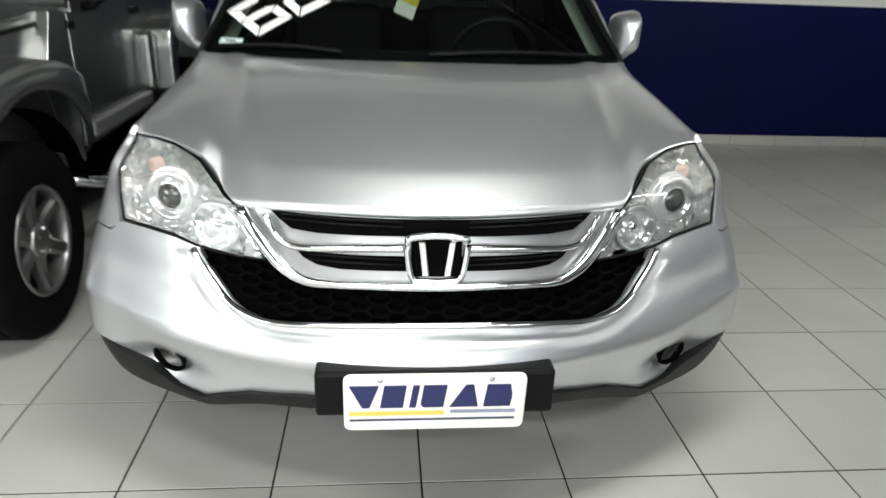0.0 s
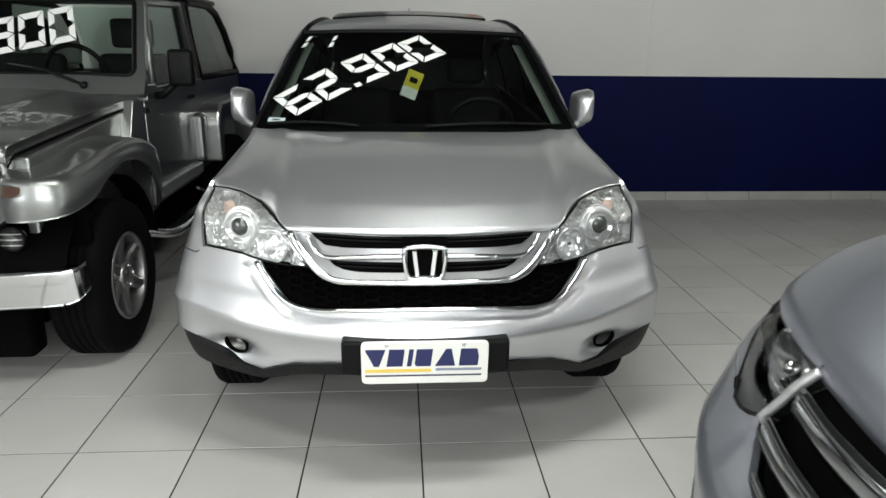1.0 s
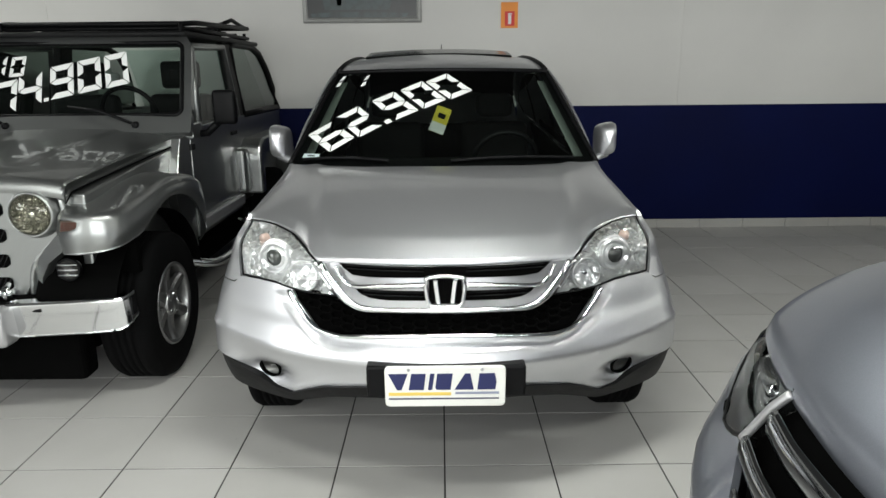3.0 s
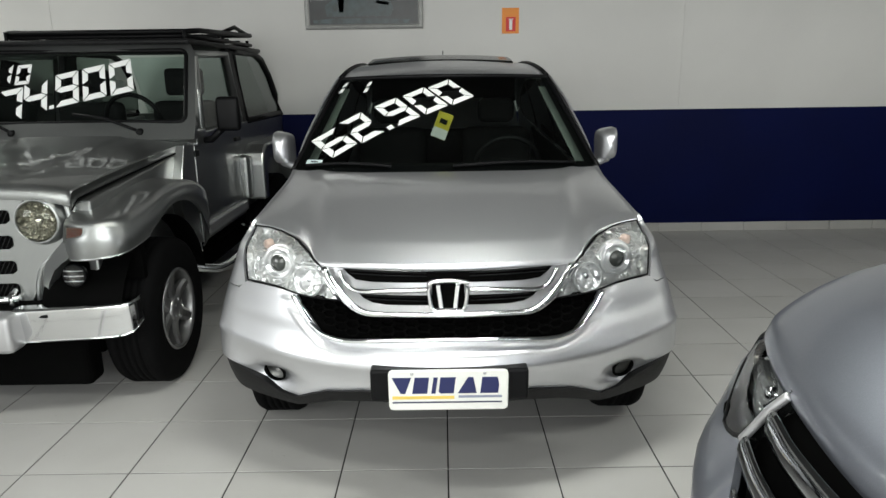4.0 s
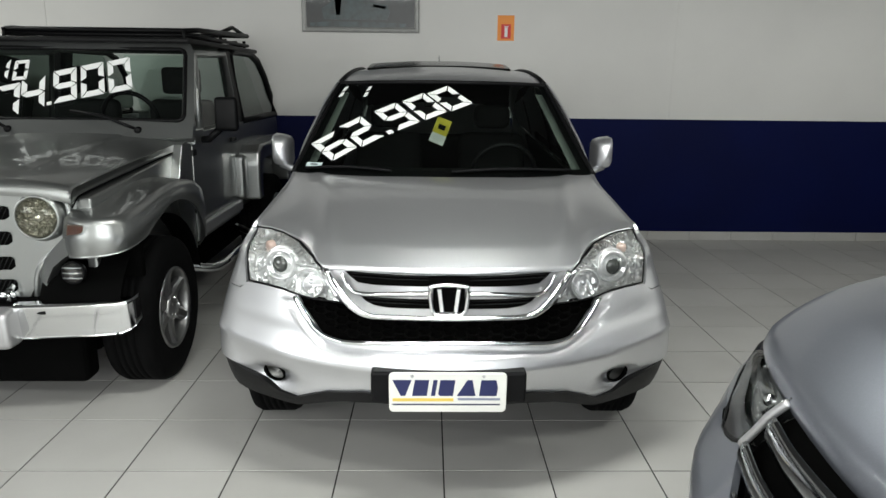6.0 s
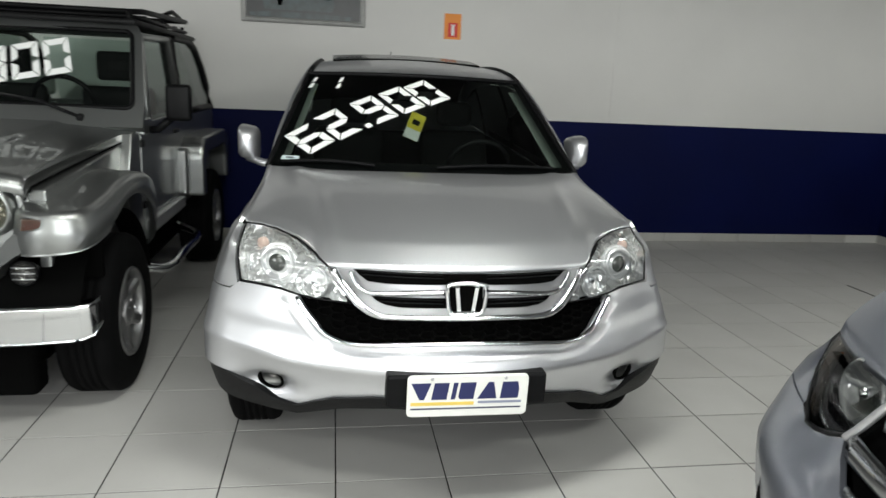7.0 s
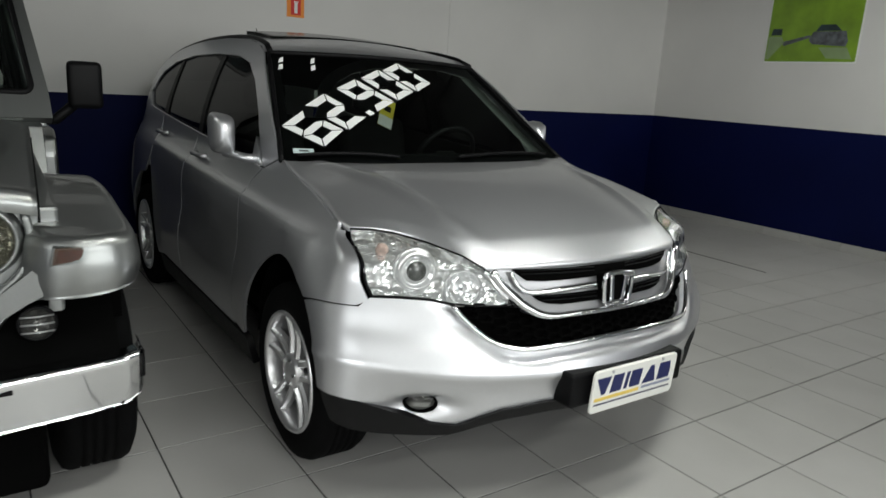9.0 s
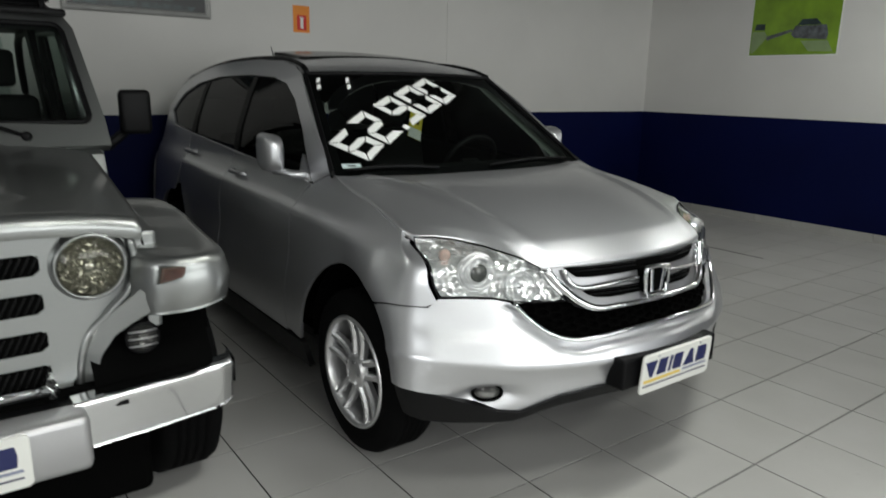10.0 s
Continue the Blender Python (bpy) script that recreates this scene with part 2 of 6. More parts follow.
def sweep(path, radius, sides=10, closed=False, squash=1.0):
    """A round bar along a path of points; radius a number or a function of 0..1."""
    pts = [Vector(p) for p in path]
    n = len(pts)
    vs, fc = [], []
    for i, p in enumerate(pts):
        d = (pts[(i + 1) % n] - pts[i - 1]) if closed else (pts[min(i + 1, n - 1)] - pts[max(i - 1, 0)])
        d.normalize()
        side = d.cross(Vector((0, 0, 1)))
        if side.length < 1e-3:
            side = d.cross(Vector((0, 1, 0)))
        side.normalize()
        up = side.cross(d)
        r = radius(i / (n - 1)) if callable(radius) else radius
        for k in range(sides):
            a = 2 * math.pi * k / sides
            vs.append(p + side * (r * math.cos(a)) + up * (r * squash * math.sin(a)))
    m = n if closed else n - 1
    for i in range(m):
        for k in range(sides):
            a, b = i * sides, ((i + 1) % n) * sides
            fc.append((a + k, a + (k + 1) % sides, b + (k + 1) % sides, b + k))
    if not closed:
        fc.append(tuple(range(sides))[::-1])
        fc.append(tuple(range((n - 1) * sides, n * sides)))
    return vs, fc


def lathe(profile, n=48):
    """A body turned about the local x axis from (x, radius) pairs."""
    vs, fc = [], []
    m = len(profile)
    for k in range(n):
        a = 2 * math.pi * k / n
        for x, r in profile:
            vs.append((x, r * math.cos(a), r * math.sin(a)))
    for k in range(n):
        for j in range(m - 1):
            a, b = k * m, ((k + 1) % n) * m
            fc.append((a + j, a + j + 1, b + j + 1, b + j))
    return vs, fc


def inside(poly, a, b):
    hit = False
    for (x0, y0), (x1, y1) in zip(poly, poly[1:] + poly[:1]):
        if (y0 > b) != (y1 > b) and a < (x1 - x0) * (b - y0) / (y1 - y0) + x0:
            hit = not hit
    return hit


def fill(poly, step):
    """Triangles that fill a flat outline evenly."""
    rim = []
    for (x0, y0), (x1, y1) in zip(poly, poly[1:] + poly[:1]):
        n = max(1, math.ceil(math.hypot(x1 - x0, y1 - y0) / step))
        rim += [(x0 + (x1 - x0) * i / n, y0 + (y1 - y0) * i / n) for i in range(n)]
    xs, ys = [p[0] for p in rim], [p[1] for p in rim]
    pts = list(rim)
    arr = np.array(rim)
    j = 0
    b = min(ys) + step * 0.5
    while b < max(ys):
        a = min(xs) + step * (0.25 if j % 2 else 0.75)
        while a < max(xs):
            if inside(rim, a, b) and np.min((arr[:, 0] - a) ** 2 + (arr[:, 1] - b) ** 2) > (0.45 * step) ** 2:
                pts.append((a, b))
            a += step
        b += step * 0.87
        j += 1
    n = len(rim)
    edges = [(i, (i + 1) % n) for i in range(n)]
    vs, _, fs, *_ = delaunay_2d_cdt([Vector(p) for p in pts], edges, [], 1, 1e-6)
    return [tuple(v) for v in vs], [list(f) for f in fs]


def skin(poly, fn, step=0.04, off=0.0, depth=0.012, bulge=None):
    """A panel cut to an outline, laid on a curved form fn(a, b) and turned in at its rim."""
    flat, faces = fill(poly, step)
    e = 1e-3

    def put(a, b, d):
        p = fn(a, b)
        n = (fn(a + e, b) - fn(a - e, b)).cross(fn(a, b + e) - fn(a, b - e))
        n.normalize()
        return p + n * d, n

    vs, ns = [], []
    for a, b in flat:
        p, n = put(a, b, off + (bulge(a, b) if bulge else 0.0))
        vs.append(p)
        ns.append(n)
    out = []
    for f in faces:
        n = (vs[f[1]] - vs[f[0]]).cross(vs[f[2]] - vs[f[0]])
        out.append(f if n.dot(ns[f[0]]) > 0 else f[::-1])
    if depth:
        count = {}
        for f in out:
            for i in range(3):
                count.setdefault(frozenset((f[i], f[(i + 1) % 3])), []).append((f[i], f[(i + 1) % 3]))
        copy, low = {}, {}
        for pair in [v[0] for v in count.values() if len(v) == 1]:
            for k in pair:
                if k not in copy:
                    copy[k] = len(vs)
                    vs.append(vs[k].copy())
                    low[k] = len(vs)
                    vs.append(vs[k] - ns[k] * depth)
            i, j = pair
            out.append([copy[j], copy[i], low[i], low[j]])
    return vs, out


def mirror_pts(half):
    """Closes an outline given for x >= 0, from the axis round to the axis, on both sides."""
    other = [(-a, b) for a, b in reversed(half)]
    return half + [p for p in other if abs(p[0]) > 1e-6]


SEGMENTS = {"0": "abcdef", "1": "bc", "2": "abged", "4": "fgbc", "6": "afgecd", "7": "abc", "9": "abcfgd"}


def seven_segment(char):
    """Six-sided strokes of one digit in a cell 1 wide and 1 high (down is +1)."""
    w, g = 0.235, 0.022
    h = w * 0.72
    lines = {
        "a": [(g, 0), (1 - g, 0), (1 - w - g, h), (w + g, h)], "d": [(w + g, 1 - h), (1 - w - g, 1 - h), (1 - g, 1), (g, 1)],
        "g": [(g * 2, 0.5), (w, 0.5 - h / 2), (1 - w, 0.5 - h / 2), (1 - g * 2, 0.5), (1 - w, 0.5 + h / 2), (w, 0.5 + h / 2)],
        "f": [(0, g), (w, h + g), (w, 0.5 - h / 2 - g), (0, 0.5 - g)], "e": [(0, 0.5 + g), (w, 0.5 + h / 2 + g), (w, 1 - h - g), (0, 1 - g)],
        "b": [(1, g), (1, 0.5 - g), (1 - w, 0.5 - h / 2 - g), (1 - w, h + g)], "c": [(1, 0.5 + g), (1, 1 - g), (1 - w, 1 - h - g), (1 - w, 0.5 + h / 2 + g)],
    }
    return [lines[k] for k in SEGMENTS[char]]

# ---- the showroom ----


def slab(name, x0, x1, y0, y1, z0, z1, material, label, category="wall"):
    ob = part(name, block(x0, x1, y0, y1, z0, z1), material)
    return tagged(ob, label, category, "", "structure")


floor = slab("floor", WEST - 0.3, EAST + 0.3, SOUTH - 0.3, NORTH + 0.3, -0.2, -0.004, GROUT, "pale glazed tile floor with dark joints", "floor")
wall_north = slab("wall_north", WEST, EAST + 0.2, NORTH, NORTH + 0.2, -0.004, TOP, WALL_WHITE, "off-white painted plaster back wall")
wall_east = slab("wall_east", EAST, EAST + 0.2, SOUTH, NORTH, -0.004, TOP, WALL_WHITE, "off-white painted plaster side wall")
slab("wall_west", WEST - 0.2, WEST, -2.4, NORTH + 0.2, -0.004, TOP, WALL_WHITE, "off-white painted plaster side wall")
# unseen opening left in the west wall for the side fill lamp
slab("wall_west_beam", WEST - 0.2, WEST, SOUTH, -2.4, 2.95, TOP, WALL_WHITE, "plaster beam over the added, unseen side opening")
slab("wall_south", WEST, EAST + 0.2, SOUTH - 0.2, SOUTH, 2.95, TOP, WALL_WHITE, "plaster beam over the open street front")
slab("wall_south_end", WEST - 0.2, -3.0, SOUTH - 0.2, SOUTH, -0.004, 2.95, WALL_WHITE, "off-white painted plaster front wall")
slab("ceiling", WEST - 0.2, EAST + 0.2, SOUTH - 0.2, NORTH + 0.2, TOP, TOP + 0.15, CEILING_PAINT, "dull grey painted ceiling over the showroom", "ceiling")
BAND = (0.09, 1.262)
slab("wall_band_north", WEST, EAST - 0.004, NORTH - 0.004, NORTH, *BAND, WALL_BLUE, "dark navy blue painted band on the wall")
slab("wall_band_east", EAST - 0.004, EAST, SOUTH, NORTH, *BAND, WALL_BLUE, "dark navy blue painted band on the wall")
slab("wall_band_west", WEST, WEST + 0.004, -2.4, NORTH - 0.004, *BAND, WALL_BLUE, "dark navy blue painted band on the wall")
for x in (2.381, -3.822):
    slab("wall_joint_trim", x - 0.004, x + 0.004, NORTH - 0.006, NORTH, BAND[1], TOP, WALL_WHITE, "slim plaster joint strip on the wall", "trim")


def ceiling_lamp(x, y):
    """A long twin tube batten under the ceiling."""
    ob = thing("ceiling_lamp", "white twin tube batten lamp hung below the ceiling", "ceiling lamp", (x, y, LAMP_Z), 0, "ceiling lamps")
    part("housing", block(-0.63, 0.63, -0.06, 0.06, 0.0, 0.05, 0.01), WALL_WHITE, ob)
    for s in (-0.035, 0.035):
        vs, fc = sweep([(-0.6, s, -0.018), (0.6, s, -0.018)], 0.013, 10)
        shape("tube", vs, fc, TUBE, ob)
    for s in (-0.5, 0.5):
        vs, fc = sweep([(s, 0, 0.05), (s, 0, TOP - LAMP_Z)], 0.004, 6)
        shape("rod", vs, fc, SATIN, ob)
    return ob


for x, y, _ in LAMPS:
    ceiling_lamp(x, y)


def unlit_batten(x, y, turn, length):
    """A slim unlit batten that hangs low in the corner."""
    ob = thing("hanging_batten", "slim unlit white lamp batten hung near the corner", "ceiling lamp", (x, y, 2.68), turn, "hanging battens")
    part("housing", block(-length / 2, length / 2, -0.03, 0.03, 0.0, 0.035, 0.008), WALL_WHITE, ob)
    for s in (-1, 1):
        part("end_cap", block(s * length / 2 - 0.02, s * length / 2 + 0.02, -0.032, 0.032, -0.035, 0.03, 0.006), SATIN, ob)
        vs, fc = sweep([(s * length * 0.4, 0, 0.03), (s * length * 0.4, 0, TOP - 2.68)], 0.003, 6)
        shape("rod", vs, fc, SATIN, ob)
    vs, fc = sweep([(-length / 2, 0, -0.018), (length / 2, 0, -0.018)], 0.012, 8)
    shape("tube", vs, fc, SATIN, ob, "grey unlit tube")


unlit_batten(3.78, 3.2, -63, 0.80)
unlit_batten(4.5, 2.98, -78, 1.10)


def poster(name, label, at, turn, w, h, colour, frame_mat, thick=0.02, rim=0.015):
    """A print on a backing board; with a thick board the rim is a mitred raised moulding."""
    ob = thing(name, label, "poster", at, turn)
    part("backing", block(-w / 2, w / 2, -thick * 0.6, 0, 0, h, 0.003), frame_mat, ob)
    part("print", block(-w / 2 + rim, w / 2 - rim, -thick * 0.6 - 0.003, -thick * 0.6, rim, h - rim), colour, ob)
    if thick > 0.01:
        section = [(0.0, 0.0), (0.0, -0.7), (0.25, -1.0), (0.45, -0.9), (0.7, -1.0), (1.0, -0.72), (1.0, -0.55)]
        for ax, az, bx, bz in ((-1, 0, 1, 0), (1, 0, 1, 1), (1, 1, -1, 1), (-1, 1, -1, 0)):
            vs = []
            for cx, cz in ((ax, az), (bx, bz)):
                for d, y in section:
                    vs.append((cx * (w / 2 - d * rim), y * thick, cz * h + (d * rim if cz == 0 else -d * rim)))
            n = len(section)
            shape("frame_moulding", vs, [(i, i + 1, n + i + 1, n + i) for i in range(n - 1)], frame_mat, ob, "", False)
    return ob


POSTER_DARK = surface("poster_dark_print", (0.012, 0.014, 0.016), 0.35, 0, 0.5, 9, 0, 100, 0.1)
POSTER_GREEN = surface("poster_green_print", (0.19, 0.33, 0.02), 0.35, 0, 0.25, 4, 0, 100, 0.3)
POSTER_PALE = surface("poster_pale_print", (0.24, 0.33, 0.16), 0.35, 0, 0.1, 7)
GREY_PRINT = surface("poster_grey_print", (0.10, 0.11, 0.12), 0.35, 0, 0.5, 22)
POSTER_GLINT = surface("poster_glint_print", (0.16, 0.19, 0.20), 0.35, 0, 0.6, 18)
TEAL_PRINT = surface("poster_teal_print", (0.022, 0.040, 0.043), 0.35, 0, 0.6, 15)

# dark framed picture, its lower part in view
FRAME_GREY = surface("frame_grey_moulding", (0.36, 0.36, 0.35), 0.45, 0.3, 0.1, 20)
pic = poster("framed_picture", "dark framed print of a vehicle under glass", (-0.755, NORTH, 2.075), 0, 1.15, 0.8, POSTER_DARK, FRAME_GREY, 0.03, 0.045)


def picture_shape(points, material, label):
    n = len(points)
    vs = [(x, -0.0235, z) for x, z in points] + [(x, -0.021, z) for x, z in points]
    shape("printed_shape", vs, [tuple(range(n))] + [(i, (i + 1) % n, n + (i + 1) % n, n + i) for i in range(n)], material, pic, label, False)


# blurred car: body, cabin, dark wheels, wet road under it
picture_shape([(-0.36, 0.12), (0.26, 0.12), (0.29, 0.19), (0.26, 0.26), (0.10, 0.28), (0.02, 0.37), (-0.22, 0.37), (-0.30, 0.27), (-0.38, 0.22)], TEAL_PRINT, "blurred printed car body")
picture_shape([(-0.49, 0.055), (0.42, 0.05), (0.45, 0.085), (0.10, 0.10), (-0.30, 0.10), (-0.50, 0.085)], TEAL_PRINT, "dim printed road")
picture_shape([(-0.24, 0.16), (-0.20, 0.16), (-0.18, 0.33), (-0.22, 0.345), (-0.25, 0.30)], POSTER_GLINT, "pale printed reflection")
picture_shape([(0.12, 0.24), (0.24, 0.22), (0.25, 0.245), (0.13, 0.265)], POSTER_GLINT, "pale printed reflection")
# green poster on the side wall: two small cars, pale road edges
gp = poster("green_poster", "lime green poster of a car on a road", (EAST, 2.49, 1.965), -90, 1.04, 0.75, POSTER_GREEN, PAPER, 0.006)


def printed(points, material, label):
    n = len(points)
    vs = [(x, -0.0115, z) for x, z in points] + [(x, -0.009, z) for x, z in points]
    shape("printed_shape", vs, [tuple(range(n))] + [(i, (i + 1) % n, n + (i + 1) % n, n + i) for i in range(n)], material, gp, label, False)


printed([(-0.02, 0.24), (0.02, 0.20), (0.38, 0.17), (0.40, 0.22), (0.37, 0.33), (0.02, 0.33)], GREY_PRINT, "printed dark grey car body")
printed([(0.04, 0.334), (0.32, 0.334), (0.25, 0.40), (0.09, 0.40)], TEAL_PRINT, "printed car cabin")
printed([(-0.47, 0.30), (-0.34, 0.30), (-0.34, 0.37), (-0.45, 0.37)], TEAL_PRINT, "small printed car")
printed([(-0.49, 0.04), (-0.46, 0.04), (-0.30, 0.22), (-0.34, 0.285), (-0.49, 0.285)], POSTER_PALE, "pale printed road edge")
printed([(0.10, 0.165), (0.40, 0.162), (0.47, 0.04), (0.20, 0.05)], POSTER_PALE, "pale printed road edge")
printed([(-0.30, 0.18), (-0.24, 0.20), (0.00, 0.27), (-0.02, 0.295), (-0.32, 0.225)], GREY_PRINT, "dark printed road line")

# thin dark strip along one floor joint
part("floor_joint_strip", block(4.040, 4.062, 1.55, 2.75, -0.003, 0.0008), surface("joint_strip_dark", (0.03, 0.028, 0.024), 0.8, 0, 0.5, 9), floor, "dark strip along a tile joint")


def sign_board():
    ob = thing("fire_point_sign", "small orange and red fire extinguisher sign on the wall", "sign", (0.676, NORTH, 2.015))
    part("panel", block(-0.083, 0.083, -0.004, 0, 0, 0.24, 0.0), ORANGE, ob)
    part("red_field", block(-0.045, 0.05, -0.0055, -0.004, 0.02, 0.155), RED, ob, "red lower field")
    part("symbol", block(-0.012, 0.018, -0.007, -0.0055, 0.035, 0.125, 0.0), PAPER, ob, "white extinguisher symbol")
    part("symbol_top", block(-0.018, 0.026, -0.007, -0.0055, 0.128, 0.138), PAPER, ob, "white extinguisher symbol")


sign_board()

# ---- the silver sport utility vehicle ----


class Body:
    """A car's outer form: plan curves that round the nose, stacked over the height."""

    def __init__(self, nose, half, bow, corner, tail):
        self.nose, self.half, self.bow, self.corner, self.tail = nose, half, bow, corner, tail

    def at(self, s, z):
        hw, a, sg = self.half(z), abs(s), (1 if s >= 0 else -1)
        if a <= 1:
            x, y = self.front(a, hw, self.nose(z))
            return Vector((sg * x, y, z))
        y = self.corner + a - 1
        return Vector((sg * hw * self.tail(y), y, z))

    def front(self, a, hw, y0):
        # a gently bowed nose that turns into the side with a tight corner
        r = (a**8 + (1 - a) ** 8) ** 0.125
        q, w = a / r, (1 - a) / r
        bow = min(self.bow * hw * hw, self.corner - 0.03 - y0)
        return hw * q, y0 + bow * q * q + (self.corner - y0 - bow) * (1 - w)

    def x(self, x, z):
        q = min(1.0, abs(x) / self.half(z))
        w = (1 - q**8) ** 0.125
        s = q / (q + w)
        return (s if x >= 0 else -s, z)

    def y(self, y, z):
        if y >= self.corner:
            return (1 + y - self.corner, z)
        hw, y0, lo, hi = self.half(z), self.nose(z), 0.0, 1.0
        for _ in range(40):
            mid = (lo + hi) / 2
            if self.front(mid, hw, y0)[1] < y:
                lo = mid
            else:
                hi = mid
        return (lo, z)


SUV = Body(
    spline([(0.18, -0.15), (0.30, -0.20), (0.40, -0.235), (0.50, -0.250), (0.545, -0.263), (0.566, -0.268), (0.60, -0.262), (0.655, -0.240), (0.70, -0.214), (0.76, -0.19), (0.85, -0.15), (0.93, -0.12), (0.99, 0.05), (1.15, 0.25)]),
    spline([(0.18, 0.87), (0.30, 0.905), (0.42, 0.925), (0.55, 0.928), (0.66, 0.920), (0.80, 0.903), (0.88, 0.893), (0.94, 0.878), (1.0, 0.850), (1.05, 0.826), (1.10, 0.806), (1.15, 0.796), (1.2, 0.788), (1.3, 0.766), (1.4, 0.732), (1.5, 0.695), (1.6, 0.645), (1.66, 0.605), (1.72, 0.55)]),
    0.43,
    0.36,
    spline([(0.4, 1.0), (2.6, 1.0), (3.4, 0.985), (4.0, 0.93), (4.3, 0.86)]),
)
CELL = surface("grille_cell_black", (0.0022, 0.0022, 0.0022), 0.9, 0, 0.2, 12, 0, 100, 0, 0.01)
CLEAR_AMBER = surface("pale_amber_cover", (0.80, 0.60, 0.53), 0.25, 0, 0.1, 40, 0, 100, 0.5)
AXLE_F, AXLE_R, WHEEL_R = 0.64, 3.27, 0.355


def arch(yc, r, a0, a1, n, zc=0.36):
    """Points round a wheel arch on the body, from angle a0 to a1 (0 is forward, 90 up)."""
    out = []
    for i in range(n + 1):
        a = radians(a0 + (a1 - a0) * i / n)
        q = r - 0.035 * max(0.0, min(1.0, (radians(34) - a) / radians(24)))
        out.append(SUV.y(yc - q * math.cos(a), zc + q * math.sin(a)))
    return out


def wheel(parent, yc, side, r, width, rim_r, spokes, face, material, label="", twin=True, lug=0.0):
    """Tyre with a grooved tread and a spoked alloy rim; side is -1 or 1, face the outer x."""
    hub = new("wheel")
    hub.parent = parent
    hub.matrix_basis = pose(side * face, yc, r, 0, 0, 0 if side > 0 else 180)
    w = width
    prof = [(-w * 0.9, rim_r * 0.97), (-w * 0.93, rim_r + 0.02), (-w, r - 0.06), (-w + 0.02, r - 0.012), (-w + 0.045, r)]
    for k in range(1, 5):
        x = -w + 0.045 + (w - 0.09) * k / 5
        prof += [(x - 0.006, r), (x - 0.004, r - 0.008), (x + 0.004, r - 0.008), (x + 0.006, r)]
    prof += [(-0.045, r), (-0.02, r - 0.012), (-0.002, r - 0.05), (0.0, rim_r + 0.035), (-0.006, rim_r + 0.012), (-0.012, rim_r)]
    vs, fc = lathe(prof, 64)
    shape("tyre", vs, fc, RUBBER, hub)
    if lug:
        bm = bmesh.new()
        for k in range(26):
            for x0, sh in ((-w + 0.03, 0), (-w * 0.55, 0.5), (-0.075, 0)):
                a = 2 * math.pi * (k + sh) / 26
                start = len(bm.verts)
                block(x0, x0 + w * 0.3, -0.026, 0.026, r - 0.01, r + lug, 0.0, 1, bm)
                bm.verts.ensure_lookup_table()
                bmesh.ops.rotate(bm, verts=bm.verts[start:], cent=(0, 0, 0), matrix=Matrix.Rotation(a, 3, "X"))
        part("tread", bm, RUBBER, hub)
    rp = [(-0.012, rim_r), (-0.004, rim_r - 0.004), (-0.004, rim_r - 0.014), (-0.02, rim_r - 0.022), (-w + 0.03, rim_r - 0.03), (-w + 0.03, rim_r)]
    vs, fc = lathe(rp, 64)
    shape("rim", vs, fc, material, hub, label)
    vs, fc = lathe([(-0.12, 0.001), (-0.12, rim_r - 0.02)], 48)
    shape("brake_disc", vs, fc, CLADDING, hub)
    lo, hi = 0.06, rim_r - 0.012
    for k in range(spokes):
        for d in ((-0.145, 0.145) if twin else (0.0,)):
            a = 2 * math.pi * k / spokes + math.pi / 2
            wd = 0.0145 if twin else 0.034
            vs, fc = [], []
            for i in range(6):
                q = i / 5
                rr = lo + (hi - lo) * q
                ang = a + (math.copysign(math.asin((0.026 + 0.014 * q) / rr), d) if d else 0.0)
                xx = -0.028 + 0.014 * q - 0.012 * math.sin(q * math.pi)
                c, s = math.cos(ang), math.sin(ang)
                ww = wd * (1.15 - 0.25 * q)
                for tx, tw in ((0.0, -0.55), (0.0, 0.55), (-0.012, 1.0), (-0.035, 1.0), (-0.035, -1.0), (-0.012, -1.0)):
                    vs.append((xx + tx, c * rr - s * ww * tw, s * rr + c * ww * tw))
            for i in range(5):
                for j in range(6):
                    fc.append((i * 6 + j, i * 6 + (j + 1) % 6, i * 6 + 6 + (j + 1) % 6, i * 6 + 6 + j))
            shape("spoke", vs, fc, material, hub, "", False)
    vs, fc = lathe([(-0.05, 0.075), (-0.024, 0.072), (-0.016, 0.062), (-0.014, 0.036), (-0.010, 0.030), (-0.010, 0.001)], 32)
    shape("hub_cap", vs, fc, material, hub)
    for k in range(5):
        a = 2 * math.pi * k / 5
        vs, fc = sweep([(-0.03, 0.052 * math.cos(a), 0.052 * math.sin(a)), (-0.008, 0.052 * math.cos(a), 0.052 * math.sin(a))], 0.008, 6)
        shape("wheel_nut", vs, fc, CHROME, hub, "", False)
    return hub


